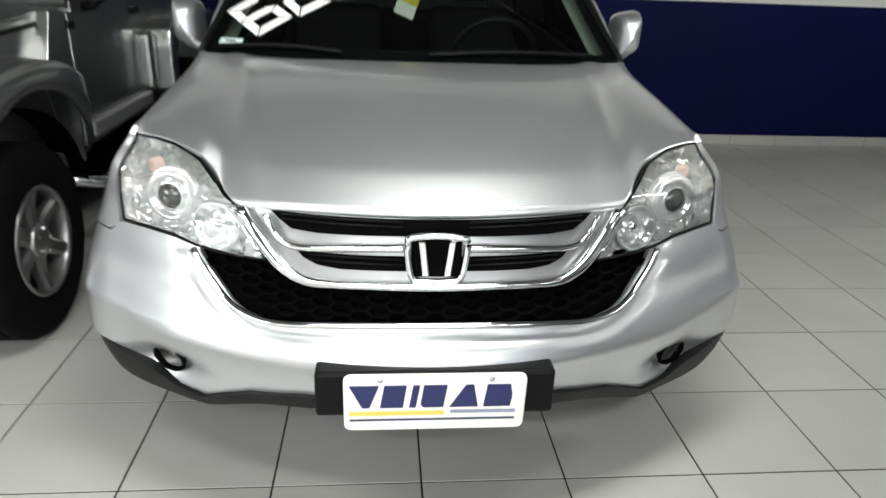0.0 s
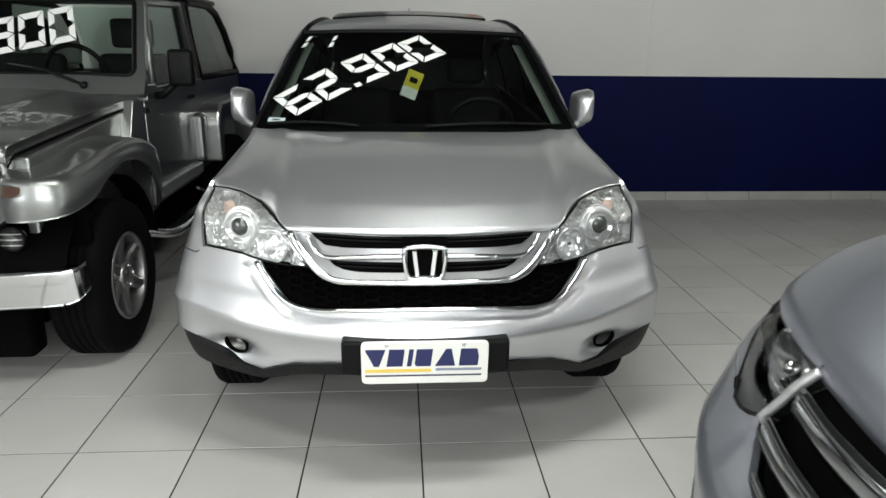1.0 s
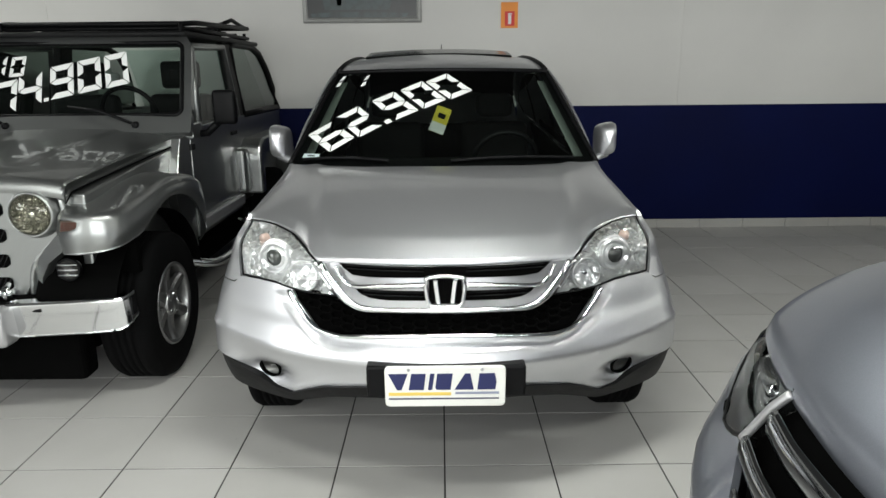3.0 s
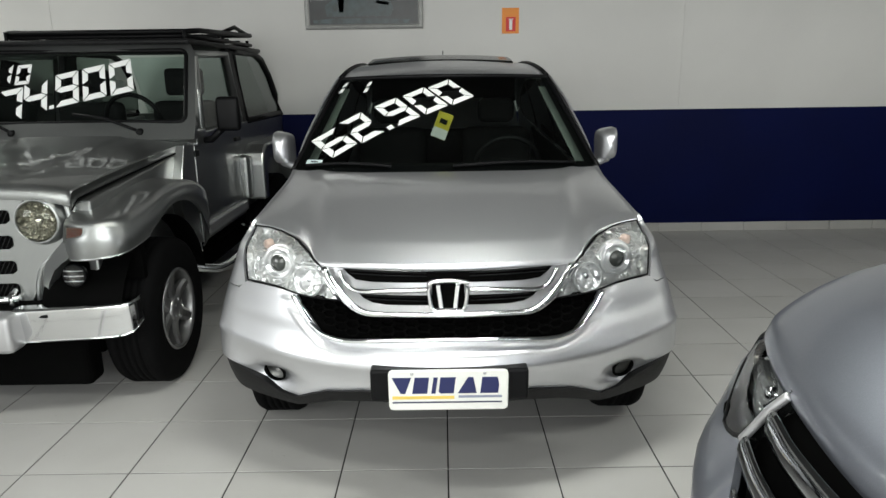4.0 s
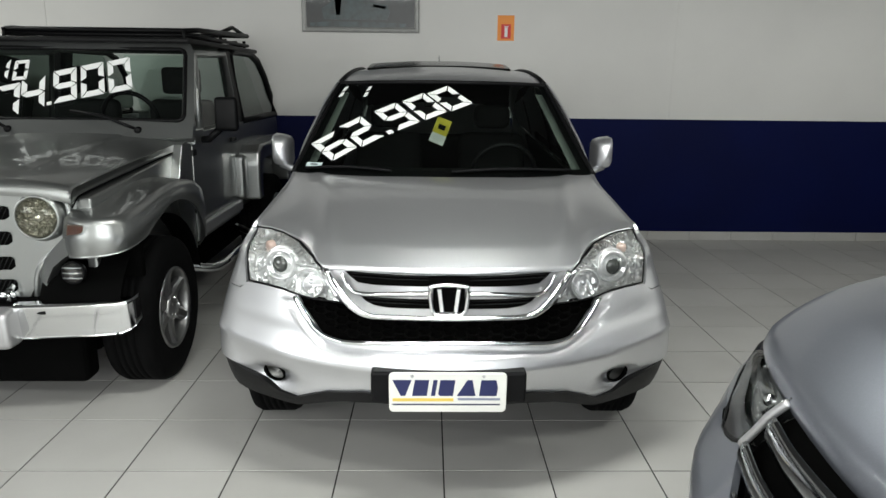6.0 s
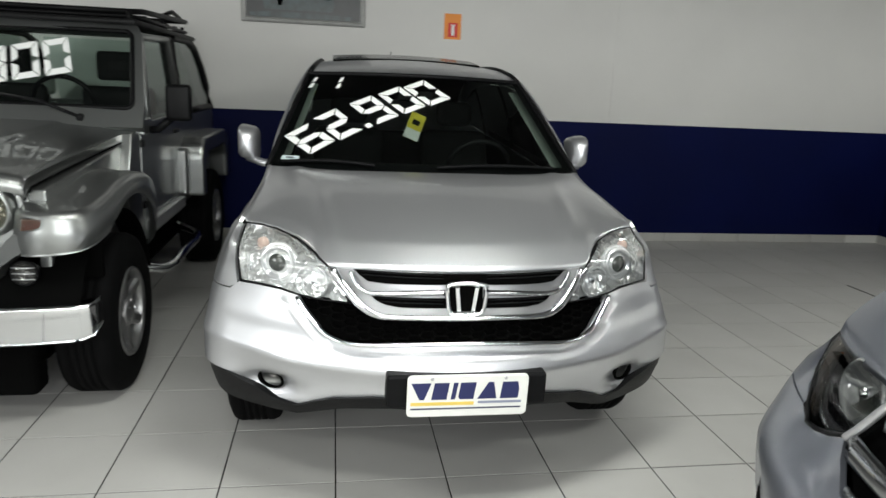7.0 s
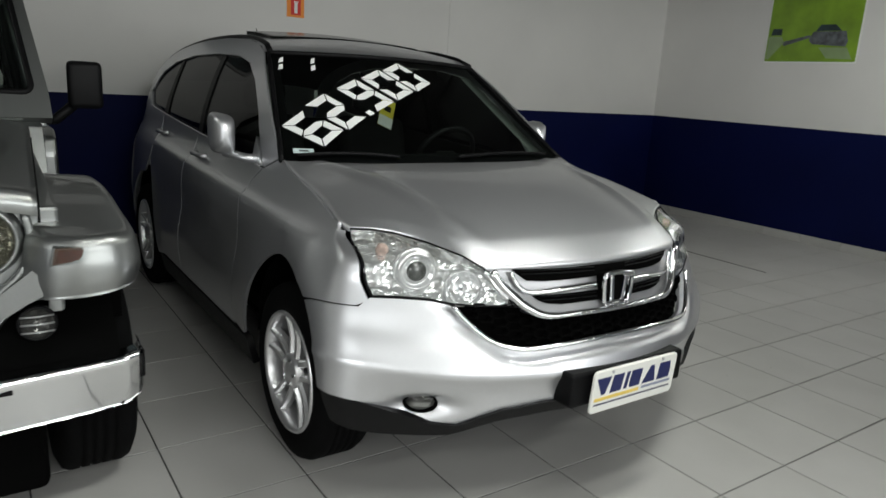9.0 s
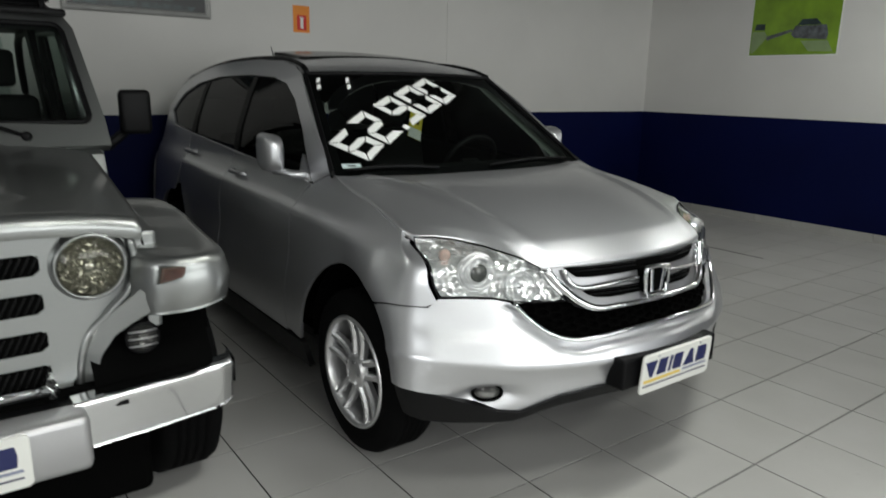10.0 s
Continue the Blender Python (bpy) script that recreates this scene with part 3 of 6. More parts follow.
def display_plate(parent, at, label="white dealer display plate"):
    """White dealer plate; the dealer's name and line as plain shapes in their colours."""
    ob = new("display_plate")
    ob.parent = parent
    ob.matrix_basis = at
    tagged(ob, label)
    w, h, k, q = 0.430, 0.160, 1.036, 1.127
    ring = []
    for cx, cy, a0 in ((w / 2 - 0.018, h / 2 - 0.018, 0), (-w / 2 + 0.018, h / 2 - 0.018, 90), (-w / 2 + 0.018, -h / 2 + 0.018, 180), (w / 2 - 0.018, -h / 2 + 0.018, 270)):
        ring += [(cx + 0.018 * math.cos(radians(a0 + i * 18)), cy + 0.018 * math.sin(radians(a0 + i * 18))) for i in range(6)]
    n = len(ring)
    vs = [(x, -0.006, z) for x, z in ring] + [(x * 0.985, -0.009, z * 0.96) for x, z in ring] + [(x, 0, z) for x, z in ring]
    fc = [tuple(range(n, 2 * n))] + [(i, (i + 1) % n, n + (i + 1) % n, n + i) for i in range(n)] + [(2 * n + i, 2 * n + (i + 1) % n, (i + 1) % n, i) for i in range(n)]
    shape("board", vs, fc, PLATE, ob, "", False)
    y0, y1 = -0.0105, -0.0088
    # the dealer's mark: plain navy shapes, wedges and blocks
    for quad in ([(-0.195, 0.047), (-0.128, 0.047), (-0.150, -0.010), (-0.166, -0.010)], [(-0.126, -0.010), (-0.116, 0.047), (-0.066, 0.047), (-0.074, -0.010)], [(-0.060, -0.010), (-0.051, 0.047), (-0.036, 0.047), (-0.045, -0.010)], [(-0.034, -0.002), (-0.027, 0.047), (0.026, 0.047), (0.018, -0.010), (-0.028, -0.010)], [(0.032, -0.010), (0.068, 0.047), (0.086, 0.047), (0.098, -0.010)], [(0.110, -0.010), (0.117, 0.047), (0.170, 0.047), (0.176, 0.020), (0.172, -0.010)]):
        n = len(quad)
        vs = [(a * k, y0, b * q) for a, b in quad] + [(a * k, y1, b * q) for a, b in quad]
        shape("mark_block", vs, [tuple(range(n)), tuple(range(2 * n - 1, n - 1, -1))] + [(i, n + i, n + (i + 1) % n, (i + 1) % n) for i in range(n)], PLATE_BLUE, ob, "plain navy shape of the dealer's mark", False)
    part("yellow_rule", block(-0.202, 0.021, y0, y1, -0.0338, -0.0214), PLATE_YELLOW, ob, "yellow rule")
    part("caption_bar", block(0.036, 0.192, y0, y1, -0.0293, -0.0203), surface("caption_blue", (0.25, 0.27, 0.36), 0.5), ob, "small grey-blue line of writing")
    part("dark_rule", block(-0.202, 0.192, y0, y1, -0.0496, -0.0440), PLATE_DARK, ob, "thin dark rule")
    for sx in (-0.13, 0.13):
        vs, fc = lathe([(0, 0.006), (0.004, 0.0055), (0.005, 0.001)], 12)
        shape("bolt", vs, fc, SATIN, ob, "", True, pose(sx, -0.009, 0.069, 0, 0, -90))
    return ob


def build_suv():
    car = thing("sport_utility_vehicle", "silver metallic sport utility vehicle with its price on the windscreen", "car", (0.008, 0, 0))
    X, Y, F = SUV.x, SUV.y, SUV.at

    # front bumper skin
    paint_low = [X(0, 0.475), X(0.16, 0.472), X(0.33, 0.466), X(0.47, 0.444), X(0.54, 0.416), X(0.60, 0.386), X(0.675, 0.394), X(0.75, 0.424), X(0.82, 0.452), X(0.87, 0.472), X(0.905, 0.480)]
    lip_out = [X(0.606, 0.787), X(0.580, 0.751), X(0.548, 0.717), X(0.518, 0.690), X(0.479, 0.670), X(0.429, 0.659), X(0.372, 0.657), X(0.288, 0.663), X(0.165, 0.671), X(0, 0.675)]
    lamp_low = [X(0.828, 0.800), X(0.75, 0.804), X(0.67, 0.802), X(0.609, 0.792)]
    right = paint_low + arch(AXLE_F, 0.465, 16.5, 54, 10) + [Y(0.34, 0.745), X(0.86, 0.768)] + lamp_low + lip_out[:]

    # the set-back strip under the lip ends at this height
    band_edge = spline([(0, 0.628), (0.232, 0.622), (0.368, 0.613), (0.44, 0.617), (0.50, 0.640), (0.56, 0.684), (0.61, 0.745), (0.66, 0.83)])

    def crease(a, b):
        # set-back strip, the ledge across the bumper, the scoop round the fog lamp and the arch flare
        p = F(a, b)
        x = abs(p.x)
        step = lambda q: (lambda t: t * t * (3 - 2 * t))(max(0.0, min(1.0, q)))
        inset = -0.022 * step((b - band_edge(x)) / 0.012) * step((0.66 - x) / 0.03)
        d = b - 0.566 - 0.10 * max(0.0, x - 0.62)
        ridge = 0.009 * (math.exp(-d / 0.028) if d > 0 else math.exp(d / 0.014))
        dish = -0.040 * math.exp(-(((x - 0.70) / 0.085) ** 2) - ((b - 0.450) / 0.034) ** 2)
        d = math.hypot(p.y - AXLE_F, b - 0.36)
        flare = 0.054 * math.exp(-(((d - 0.46) / 0.14) ** 2)) * max(0.0, min(1.0, (x - 0.72) / 0.15))
        return inset + ridge + dish + flare

    vs, fc = skin(mirror_pts(right), F, 0.0145, 0, 0.014, crease)
    shape("front_bumper", vs, fc, SILVER, car)

    # black opening with honeycomb, recessed
    open_half = [X(0.604, 0.789), X(0.582, 0.752), X(0.550, 0.717), X(0.520, 0.690), X(0.480, 0.669), X(0.429, 0.658), X(0.372, 0.656), X(0.288, 0.662), X(0.165, 0.670), X(0, 0.674)]
    top_half = [X(0, 0.775), X(0.2, 0.772), X(0.32, 0.768), X(0.36, 0.78), X(0.41, 0.792), X(0.53, 0.792)]
    vs, fc = skin(mirror_pts(list(reversed(top_half + open_half)))[:], F, 0.05, -0.045, 0.0)
    lower_grille = shape("lower_grille", vs, fc, VOID, car, "black honeycomb lower grille")
    for r in range(5):
        for c in range(-13, 14):
            x = c * 0.0455
            z = 0.678 + r * 0.0272 + (0.0136 if c % 2 else 0)
            limit = 0.42 + 0.17 * max(0, (z - 0.67) / 0.11)
            if abs(x) > limit or z > 0.785 or (z > 0.752 and abs(x) < 0.39):
                continue
            ring = []
            for k in range(6):
                a = radians(60 * k)
                ring.append((x + 0.030 * math.cos(a), z + 0.0155 * math.sin(a)))
            vs, fc = [], []
            for d, sc in ((-0.018, 1.0), (-0.018, 0.86), (-0.040, 0.80), (-0.044, 1.0)):
                for px, pz in ring:
                    q = (x + (px - x) * sc, z + (pz - z) * sc)
                    p = F(*X(*q))
                    vs.append(p + Vector((0, -d, 0)))
            for lvl in range(3):
                for k in range(6):
                    fc.append((lvl * 6 + k, lvl * 6 + (k + 1) % 6, lvl * 6 + 6 + (k + 1) % 6, lvl * 6 + 6 + k))
            shape("cell", vs, fc, CELL, lower_grille, "", False)

    # chrome lip under the opening
    lip_path = [F(*p) + Vector((0, -0.006, 0)) for p in ([(-a, b) for a, b in lip_out] + lip_out[::-1][1:])]
    vs, fc = sweep(curve_through(lip_path, 90), 0.0095, 10)
    shape("lip_trim", vs, fc, CHROME, car, "chrome lip trim")

    # black cladding under the bumper
    clad_low = [X(0, 0.408), X(0.28, 0.408), X(0.43, 0.382), X(0.52, 0.356), X(0.61, 0.330), X(0.70, 0.326), X(0.80, 0.334), X(0.88, 0.345)]
    clad = clad_low + arch(AXLE_F, 0.465, 0, 14.5, 3) + list(reversed(paint_low))

    clad_top = spline([(0, 0.475), (0.33, 0.466), (0.47, 0.444), (0.60, 0.386), (0.675, 0.394), (0.75, 0.424), (0.82, 0.452), (0.905, 0.480), (1.0, 0.49)])

    def roll_in(a, b):
        p = F(a, b)
        x = abs(p.x)
        return 0.012 + 0.030 * max(0.0, min(1.0, (x - 0.74) / 0.15)) - (0.55 - 0.37 * max(0.0, min(1.0, (x - 0.55) / 0.2))) * max(0.0, clad_top(x) - 0.012 - b)

    vs, fc = skin(mirror_pts(clad), F, 0.035, 0.0, 0.03, roll_in)
    shape("lower_cladding", vs, fc, CLADDING, car, "dark grey plastic lower cladding")
    # number plate carrier
    carrier = part("plate_carrier", block(-0.288, 0.288, -0.292, -0.20, 0.462, 0.583, 0.01), BLACK, car, "black plastic plate carrier")
    display_plate(carrier, pose(-0.004, -0.312, 0.517, 4, 0, 0))

    # fog lamps
    for s in (-1, 1):
        ctr = F(*X(0.713 * s, 0.459))
        out = Vector((0.55 * s, -0.83, 0.0)).normalized()
        side = Vector((-out.y, out.x, 0))
        ring = lambda ra, rb, d: [ctr + side * (ra * math.cos(t)) + Vector((0, 0, 1)) * (rb * math.sin(t)) + out * d for t in [2 * math.pi * k / 32 for k in range(32)]]
        fog = new("fog_lamp")
        fog.parent = car

        def rings(rows):
            vs = [p for row in rows for p in ring(*row)]
            fc = [(j * 32 + k, j * 32 + (k + 1) % 32, (j + 1) * 32 + (k + 1) % 32, (j + 1) * 32 + k) for j in range(len(rows) - 1) for k in range(32)]
            return vs, fc

        vs, fc = rings([(0.060, 0.036, -0.018), (0.058, 0.035, -0.010), (0.050, 0.031, -0.012), (0.048, 0.030, -0.03)])
        shape("surround", vs, fc, VOID, fog)
        vs, fc = rings([(0.048, 0.030, -0.03), (0.03, 0.02, -0.045), (0.001, 0.001, -0.05)])
        shape("reflector", vs, fc, FACETS, fog)
        vs, fc = rings([(0.048, 0.030, -0.018), (0.03, 0.02, -0.010), (0.001, 0.001, -0.007)])
        shape("lens", vs, fc, SMOKE, fog)

    # headlamps
    for s in (-1, 1):
        lampo = new("headlamp")
        lampo.parent = car
        outline = [(0.820, 0.997), (0.76, 0.998), (0.70, 0.991), (0.61, 0.969), (0.54, 0.942), (0.498, 0.912), (0.455, 0.862), (0.43, 0.822), (0.412, 0.788), (0.53, 0.790), (0.60, 0.795), (0.67, 0.808), (0.75, 0.810), (0.826, 0.806), (0.835, 0.85), (0.838, 0.92), (0.831, 0.965)]
        poly = [X(x, z) for x, z in outline]
        if s < 0:
            poly = [(-a, b) for a, b in reversed(poly)]
        vs, fc = skin(poly, F, 0.03, 0.001, 0.0)
        shape("lens", vs, fc, LENS, lampo, "clear polycarbonate lens")
        cx = sum(p[0] for p in poly) / len(poly)
        cz = sum(p[1] for p in poly) / len(poly)

        def pit(a, b):
            # stepped reflector cups round the two lamps, ribs towards the outer end
            p = F(a, b)
            x = abs(p.x)
            cups = -0.022 * math.exp(-((math.hypot(x - 0.680, (b - 0.888)) / 0.075) ** 6)) - 0.020 * math.exp(-((math.hypot(x - 0.545, (b - 0.839)) / 0.066) ** 6))
            ribs = 0.004 * math.cos((x * 0.8 + b) * 150) * max(0.0, min(1.0, (b - 0.90) / 0.03)) * max(0.0, min(1.0, (0.78 - x) / 0.03))
            return cups + ribs

        vs, fc = skin([(cx + (a - cx) * 0.955, cz + (b - cz) * 0.965) for a, b in poly], F, 0.013, -0.034, -0.033, pit)
        shape("reflector", vs, fc, FACETS, lampo, "bright faceted reflector")
        # dark seal round the lens
        path = [F(a, b) for a, b in poly]
        vs, fc = sweep(path, 0.0035, 6, True)
        shape("seal", vs, fc, BLACK, lampo)
        # projector and second bowl
        for x, z, r, name in ((0.680, 0.888, 0.068, "projector"), (0.548, 0.836, 0.060, "high_beam_bowl")):
            c = F(*X(s * x, z)) + Vector((0, 0.045, 0))
            out = Vector((0.30 * s, -0.95, 0.05)).normalized()
            turn = Vector((1, 0, 0)).rotation_difference(out).to_matrix().to_4x4()
            at = Matrix.Translation(c) @ turn
            if name == "projector":
                vs, fc = lathe([(-0.016, r * 1.12), (-0.004, r * 1.10), (-0.002, r * 1.08), (-0.008, r * 1.05), (0.0, r), (0.014, r * 0.97), (0.016, r * 0.82), (0.0, r * 0.75), (0.002, r * 0.62), (0.012, r * 0.6), (0.012, r * 0.5)], 40)
                shape("bezel", vs, fc, LAMP_TRIM, lampo, "", True, at)
                vs, fc = lathe([(0.008, r * 0.52), (0.016, r * 0.4), (0.021, r * 0.2), (0.022, 0.0005)], 32)
                shape("projector_lens", vs, fc, surface("projector_glass", (0.06, 0.065, 0.06), 0.04, 0, 0.1, 8, 0, 100, 1.0), lampo, "dark domed projector lens", True, at)
            else:
                vs, fc = lathe([(0.012, r), (0.014, r * 0.94), (-0.012, r * 0.7), (-0.03, r * 0.3), (-0.03, 0.001)], 40)
                shape("high_beam_bowl", vs, fc, FACETS, lampo, "", True, at)
                ringp = [(0.014, r * math.cos(t), r * math.sin(t)) for t in [2 * math.pi * k / 36 for k in range(36)]]
                vs, fc = sweep(ringp, 0.004, 6, True)
                shape("bowl_rim", vs, fc, LAMP_TRIM, lampo, "", True, at)
                vs, fc = lathe([(-0.03, 0.012), (0.002, 0.012), (0.006, 0.008), (0.006, 0.001)], 16)
                shape("bulb_cap", vs, fc, CHROME, lampo, "", True, at)
        c = F(*X(s * 0.765, 0.942)) + Vector((-0.012 * s, 0.046, -0.004))
        vs, fc = lathe([(-0.02, 0.022), (0.004, 0.020), (0.010, 0.012), (0.012, 0.001)], 20)
        shape("indicator_bulb", vs, fc, CLEAR_AMBER, lampo, "pale amber indicator bulb cover", True, Matrix.Translation(c) @ pose(0, 0, 0, 0, 0, -90 + 40 * s))

    # grille: satin body, two dark slots, chrome edges and emblem
    grille = new("grille")
    grille.parent = car
    g_out = [X(0, 0.914), X(0.24, 0.914), X(0.42, 0.912), X(0.494, 0.908), X(0.462, 0.858), X(0.424, 0.808), X(0.378, 0.772), X(0.33, 0.753), X(0.2, 0.750), X(0, 0.752)]
    vs, fc = skin(mirror_pts(g_out), F, 0.03, -0.012, 0.02)
    shape("surround", vs, fc, GRILLE_SATIN, grille, "satin grey grille body")
    for s in (-1, 1):
        for name, half in (("upper_slot", [(0.0, 0.912), (0.402, 0.909), (0.384, 0.889), (0.352, 0.866), (0.288, 0.862), (0.0, 0.868)]), ("lower_slot", [(0.06, 0.824), (0.338, 0.820), (0.322, 0.806), (0.287, 0.793), (0.233, 0.788), (0.06, 0.791)])):
            poly = [X(s * x, z) for x, z in half]
            vs, fc = skin(poly, F, 0.04, -0.008, 0.03)
            shape(name, vs, fc, VOID, grille, "black grille slot")
            for d in (0.010, 0.022):
                a, b = half[0], half[1]
                z0 = a[1] - d
                vs, fc = sweep([F(*X(s * 0.08, z0)) + Vector((0, 0.003, 0)), F(*X(s * 0.22, z0)) + Vector((0, 0.003, 0)), F(*X(s * (b[0] - 0.03), z0)) + Vector((0, 0.003, 0))], 0.002, 6)
                shape("slat", vs, fc, BLACK, grille)
        # chrome edge below each slot, rising along its outer end
        upper = [(0.07, 0.843), (0.20, 0.837), (0.288, 0.831), (0.343, 0.830), (0.371, 0.838), (0.397, 0.864), (0.412, 0.900)]
        vs, fc = sweep(curve_through([F(*X(s * x, z)) + Vector((0, -0.006, 0)) for x, z in upper], 26), lambda q: 0.0105 - 0.003 * q, 10)
        shape("chrome_bar", vs, fc, CHROME, grille, "chrome grille bar")
        path = curve_through([F(*X(s * x, z)) + Vector((0, -0.004, 0)) for x, z in ((0.498, 0.904), (0.466, 0.856), (0.430, 0.810))], 16)
        vs, fc = sweep(path, 0.009, 10)
        shape("end_trim", vs, fc, CHROME, grille, "chrome grille end trim")
    lower = [(0.478, 0.902), (0.452, 0.866), (0.418, 0.828), (0.374, 0.786), (0.329, 0.762), (0.287, 0.755), (0.179, 0.757), (0.0, 0.758)]
    lower = [(-x, z) for x, z in lower] + lower[-2::-1]
    vs, fc = sweep(curve_through([F(*X(x, z)) + Vector((0, -0.006, 0)) for x, z in lower], 64), lambda q: 0.0105 + 0.007 * max(0.0, min(1.0, (abs(2 * q - 1) - 0.45) * 4)), 10)
    shape("chrome_bar", vs, fc, CHROME, grille, "chrome grille bar")
    emblem = new("emblem")
    emblem.parent = grille
    tagged(emblem, "chrome ring emblem on the grille")
    cz, ey = 0.828, -0.186
    ring = [(0.066, 0.052), (0.072, 0.040), (0.062, -0.040), (0.050, -0.056), (0, -0.060), (-0.050, -0.056), (-0.062, -0.040), (-0.072, 0.040), (-0.066, 0.052), (0, 0.058)]
    path = curve_through([(x, ey, cz + z) for x, z in ring + ring[:1]], 48)[:-1]
    vs, fc = sweep(path, 0.0085, 10, True)
    shape("emblem_ring", vs, fc, CHROME, emblem)
    part("emblem_back", block(-0.06, 0.06, ey + 0.004, ey + 0.07, cz - 0.052, cz + 0.05, 0.01), VOID, emblem)
    for s in (-1, 1):
        bm = block(-0.009, 0.009, ey - 0.006, ey + 0.008, cz - 0.046, cz + 0.046, 0.004)
        for v in bm.verts:
            v.co.x += s * (0.031 + 0.12 * (v.co.z - cz))
        part("emblem_bar", bm, CHROME, emblem)

    # bonnet
    fz = spline([(0, 0.921), (0.24, 0.920), (0.42, 0.916), (0.498, 0.917), (0.54, 0.946), (0.61, 0.973), (0.70, 0.995), (0.76, 1.002), (0.824, 1.002)])
    fy = lambda x: F(*X(x, min(fz(x), 0.998))).y + 0.002

    edge_z = spline([(0, 1.002), (0.1, 1.019), (0.26, 1.044), (0.5, 1.076), (0.75, 1.102), (0.9, 1.124), (1.0, 1.148)])

    def bonnet(u, w):
        xf = 0.820 * abs(u)
        y0, z0 = fy(xf), fz(xf)
        y1, z1 = 0.985 - 0.105 * (1 - u * u), 1.150 - 0.012 * (1 - u * u)
        y = y0 + (y1 - y0) * w
        round_ = 1 - (1 - min(1, w * 1.0)) ** 2.2
        z = z0 + (z1 - z0) * (0.72 * round_ + 0.28 * w) + 0.018 * math.sin(math.pi * w) * (1 - u * u)
        z += 0.02 * (1 - abs(u) ** 3) * min(1, w * 9) - 0.02 * (1 - abs(u) ** 3) * max(0, w - 0.9) * 10
        uc = 0.53 + 0.29 * w
        z += 0.018 * math.exp(-(((abs(u) - uc) / 0.045) ** 2)) * min(1, w * 5) * (1 - 0.6 * w)
        ze = edge_z(w)
        z += (ze - 1.002 - 0.148 * (0.72 * round_ + 0.28 * w)) * abs(u) ** 3
        x = u * (0.822 + (SUV.half(ze) - 0.006 - 0.822) * min(1, w * 10))
        return Vector((x, y, z))

    vs, fc = grid(bonnet, 72, 60, -1, 1, 0, 1)
    # folded front and side edges
    n0 = len(vs)
    loop = [i for i in range(73)]
    for i in loop:
        vs.append(Vector(vs[i]) + Vector((0, 0.004, -0.012)))
    fc += [(loop[i + 1], loop[i], n0 + i, n0 + i + 1) for i in range(72)]
    for e in (0, 72):
        m0 = len(vs)
        for j in range(61):
            p = Vector(vs[j * 73 + e])
            vs.append(p + Vector((-0.004 if e else 0.004, 0, -0.02)))
        fc += [(e + j * 73, e + (j + 1) * 73, m0 + j + 1, m0 + j) for j in range(60)]
    shape("bonnet", vs, fc, SILVER, car)
    vs, fc = grid(lambda u, v: Vector((u * 0.78, 0.90 - 0.11 * (1 - u * u) + 0.16 * v, 1.118 + 0.02 * v)), 24, 3, -1, 1)
    shape("cowl", vs, fc, BLACK, car)

    # windscreen
    def screen(u, v):
        return Vector((u * (0.795 - 0.175 * v), 1.03 + 0.63 * v - (1 - u * u) * 0.13, 1.155 + 0.445 * v + (1 - u * u) * 0.012 * v))

    vs, fc = grid(screen, 28, 16, -1, 1, -0.03, 1)
    ws = shape("windscreen", vs, fc, WINDSHIELD, car, "dark clear windscreen glass")
    ws.visible_shadow = False
    e_path = [screen(-1, -0.03 + 1.03 * k / 14) for k in range(15)] + [screen(-1 + 2 * k / 24, 1.0) for k in range(1, 25)] + [screen(1, 1 - 1.03 * k / 14) for k in range(1, 15)]
    vs, fc = sweep([p + Vector((0, -0.002, 0.002)) for p in e_path], 0.012, 8)
    shape("screen_seal", vs, fc, BLACK, car)
    for s in (-1, 1):
        vs, fc = grid(lambda u, v: screen(s * (0.93 + 0.07 * u), v) + Vector((0, 0.004, -0.004)), 2, 14)
        shape("screen_border", vs, fc, BLACK, car)
    vs, fc = grid(lambda u, v: screen(u, -0.03 + 0.07 * v) + Vector((0, 0.004, -0.004)), 24, 2, -1, 1)
    shape("screen_border", vs, fc, BLACK, car)
    for s in (-1, 1):
        vs, fc = grid(lambda u, v: screen(s * (0.90 + 0.10 * u), 0.04 + 0.90 * v) + Vector((0, 0.05 + 0.03 * (1 - u), -0.03)), 3, 14)
        shape("pillar_lining", vs, fc, LINING, car, "grey inner pillar lining")
    # wipers
    for u0, u1 in ((-0.92, -0.35), (0.05, 0.85)):
        path = [screen(u0 + (u1 - u0) * k / 10, 0.015 + 0.025 * math.sin(math.pi * k / 10)) + Vector((0, -0.012, 0.008)) for k in range(11)]
        vs, fc = sweep(path, 0.008, 6)
        shape("wiper", vs, fc, BLACK, car)

    # price on the glass
    def on_glass(a, b):
        return screen(a, b)

    price = new("price_sticker")
    price.parent = car
    tagged(price, "white vinyl price digits on the windscreen")

    def stroke(quad, name="digit_stroke"):
        vs = [on_glass(a, b) + Vector((0, -0.004, 0.003)) for a, b in quad] + [on_glass(a, b) + Vector((0, -0.002, 0.0015)) for a, b in quad]
        n = len(quad)
        fc = [tuple(range(n))] + [(i, (i + 1) % n, n + (i + 1) % n, n + i) for i in range(n)]
        shape(name, vs, fc, WHITE_FILM, price, "", False)

    cells = ((-0.977, 0.270, 0.140, 0.150, 0.215, -0.170), (-0.822, 0.462, 0.146, 0.127, 0.232, -0.210), (-0.580, 0.645, 0.170, 0.105, 0.225, -0.215), (-0.360, 0.765, 0.180, 0.102, 0.212, -0.215), (-0.147, 0.858, 0.190, 0.100, 0.213, -0.205))
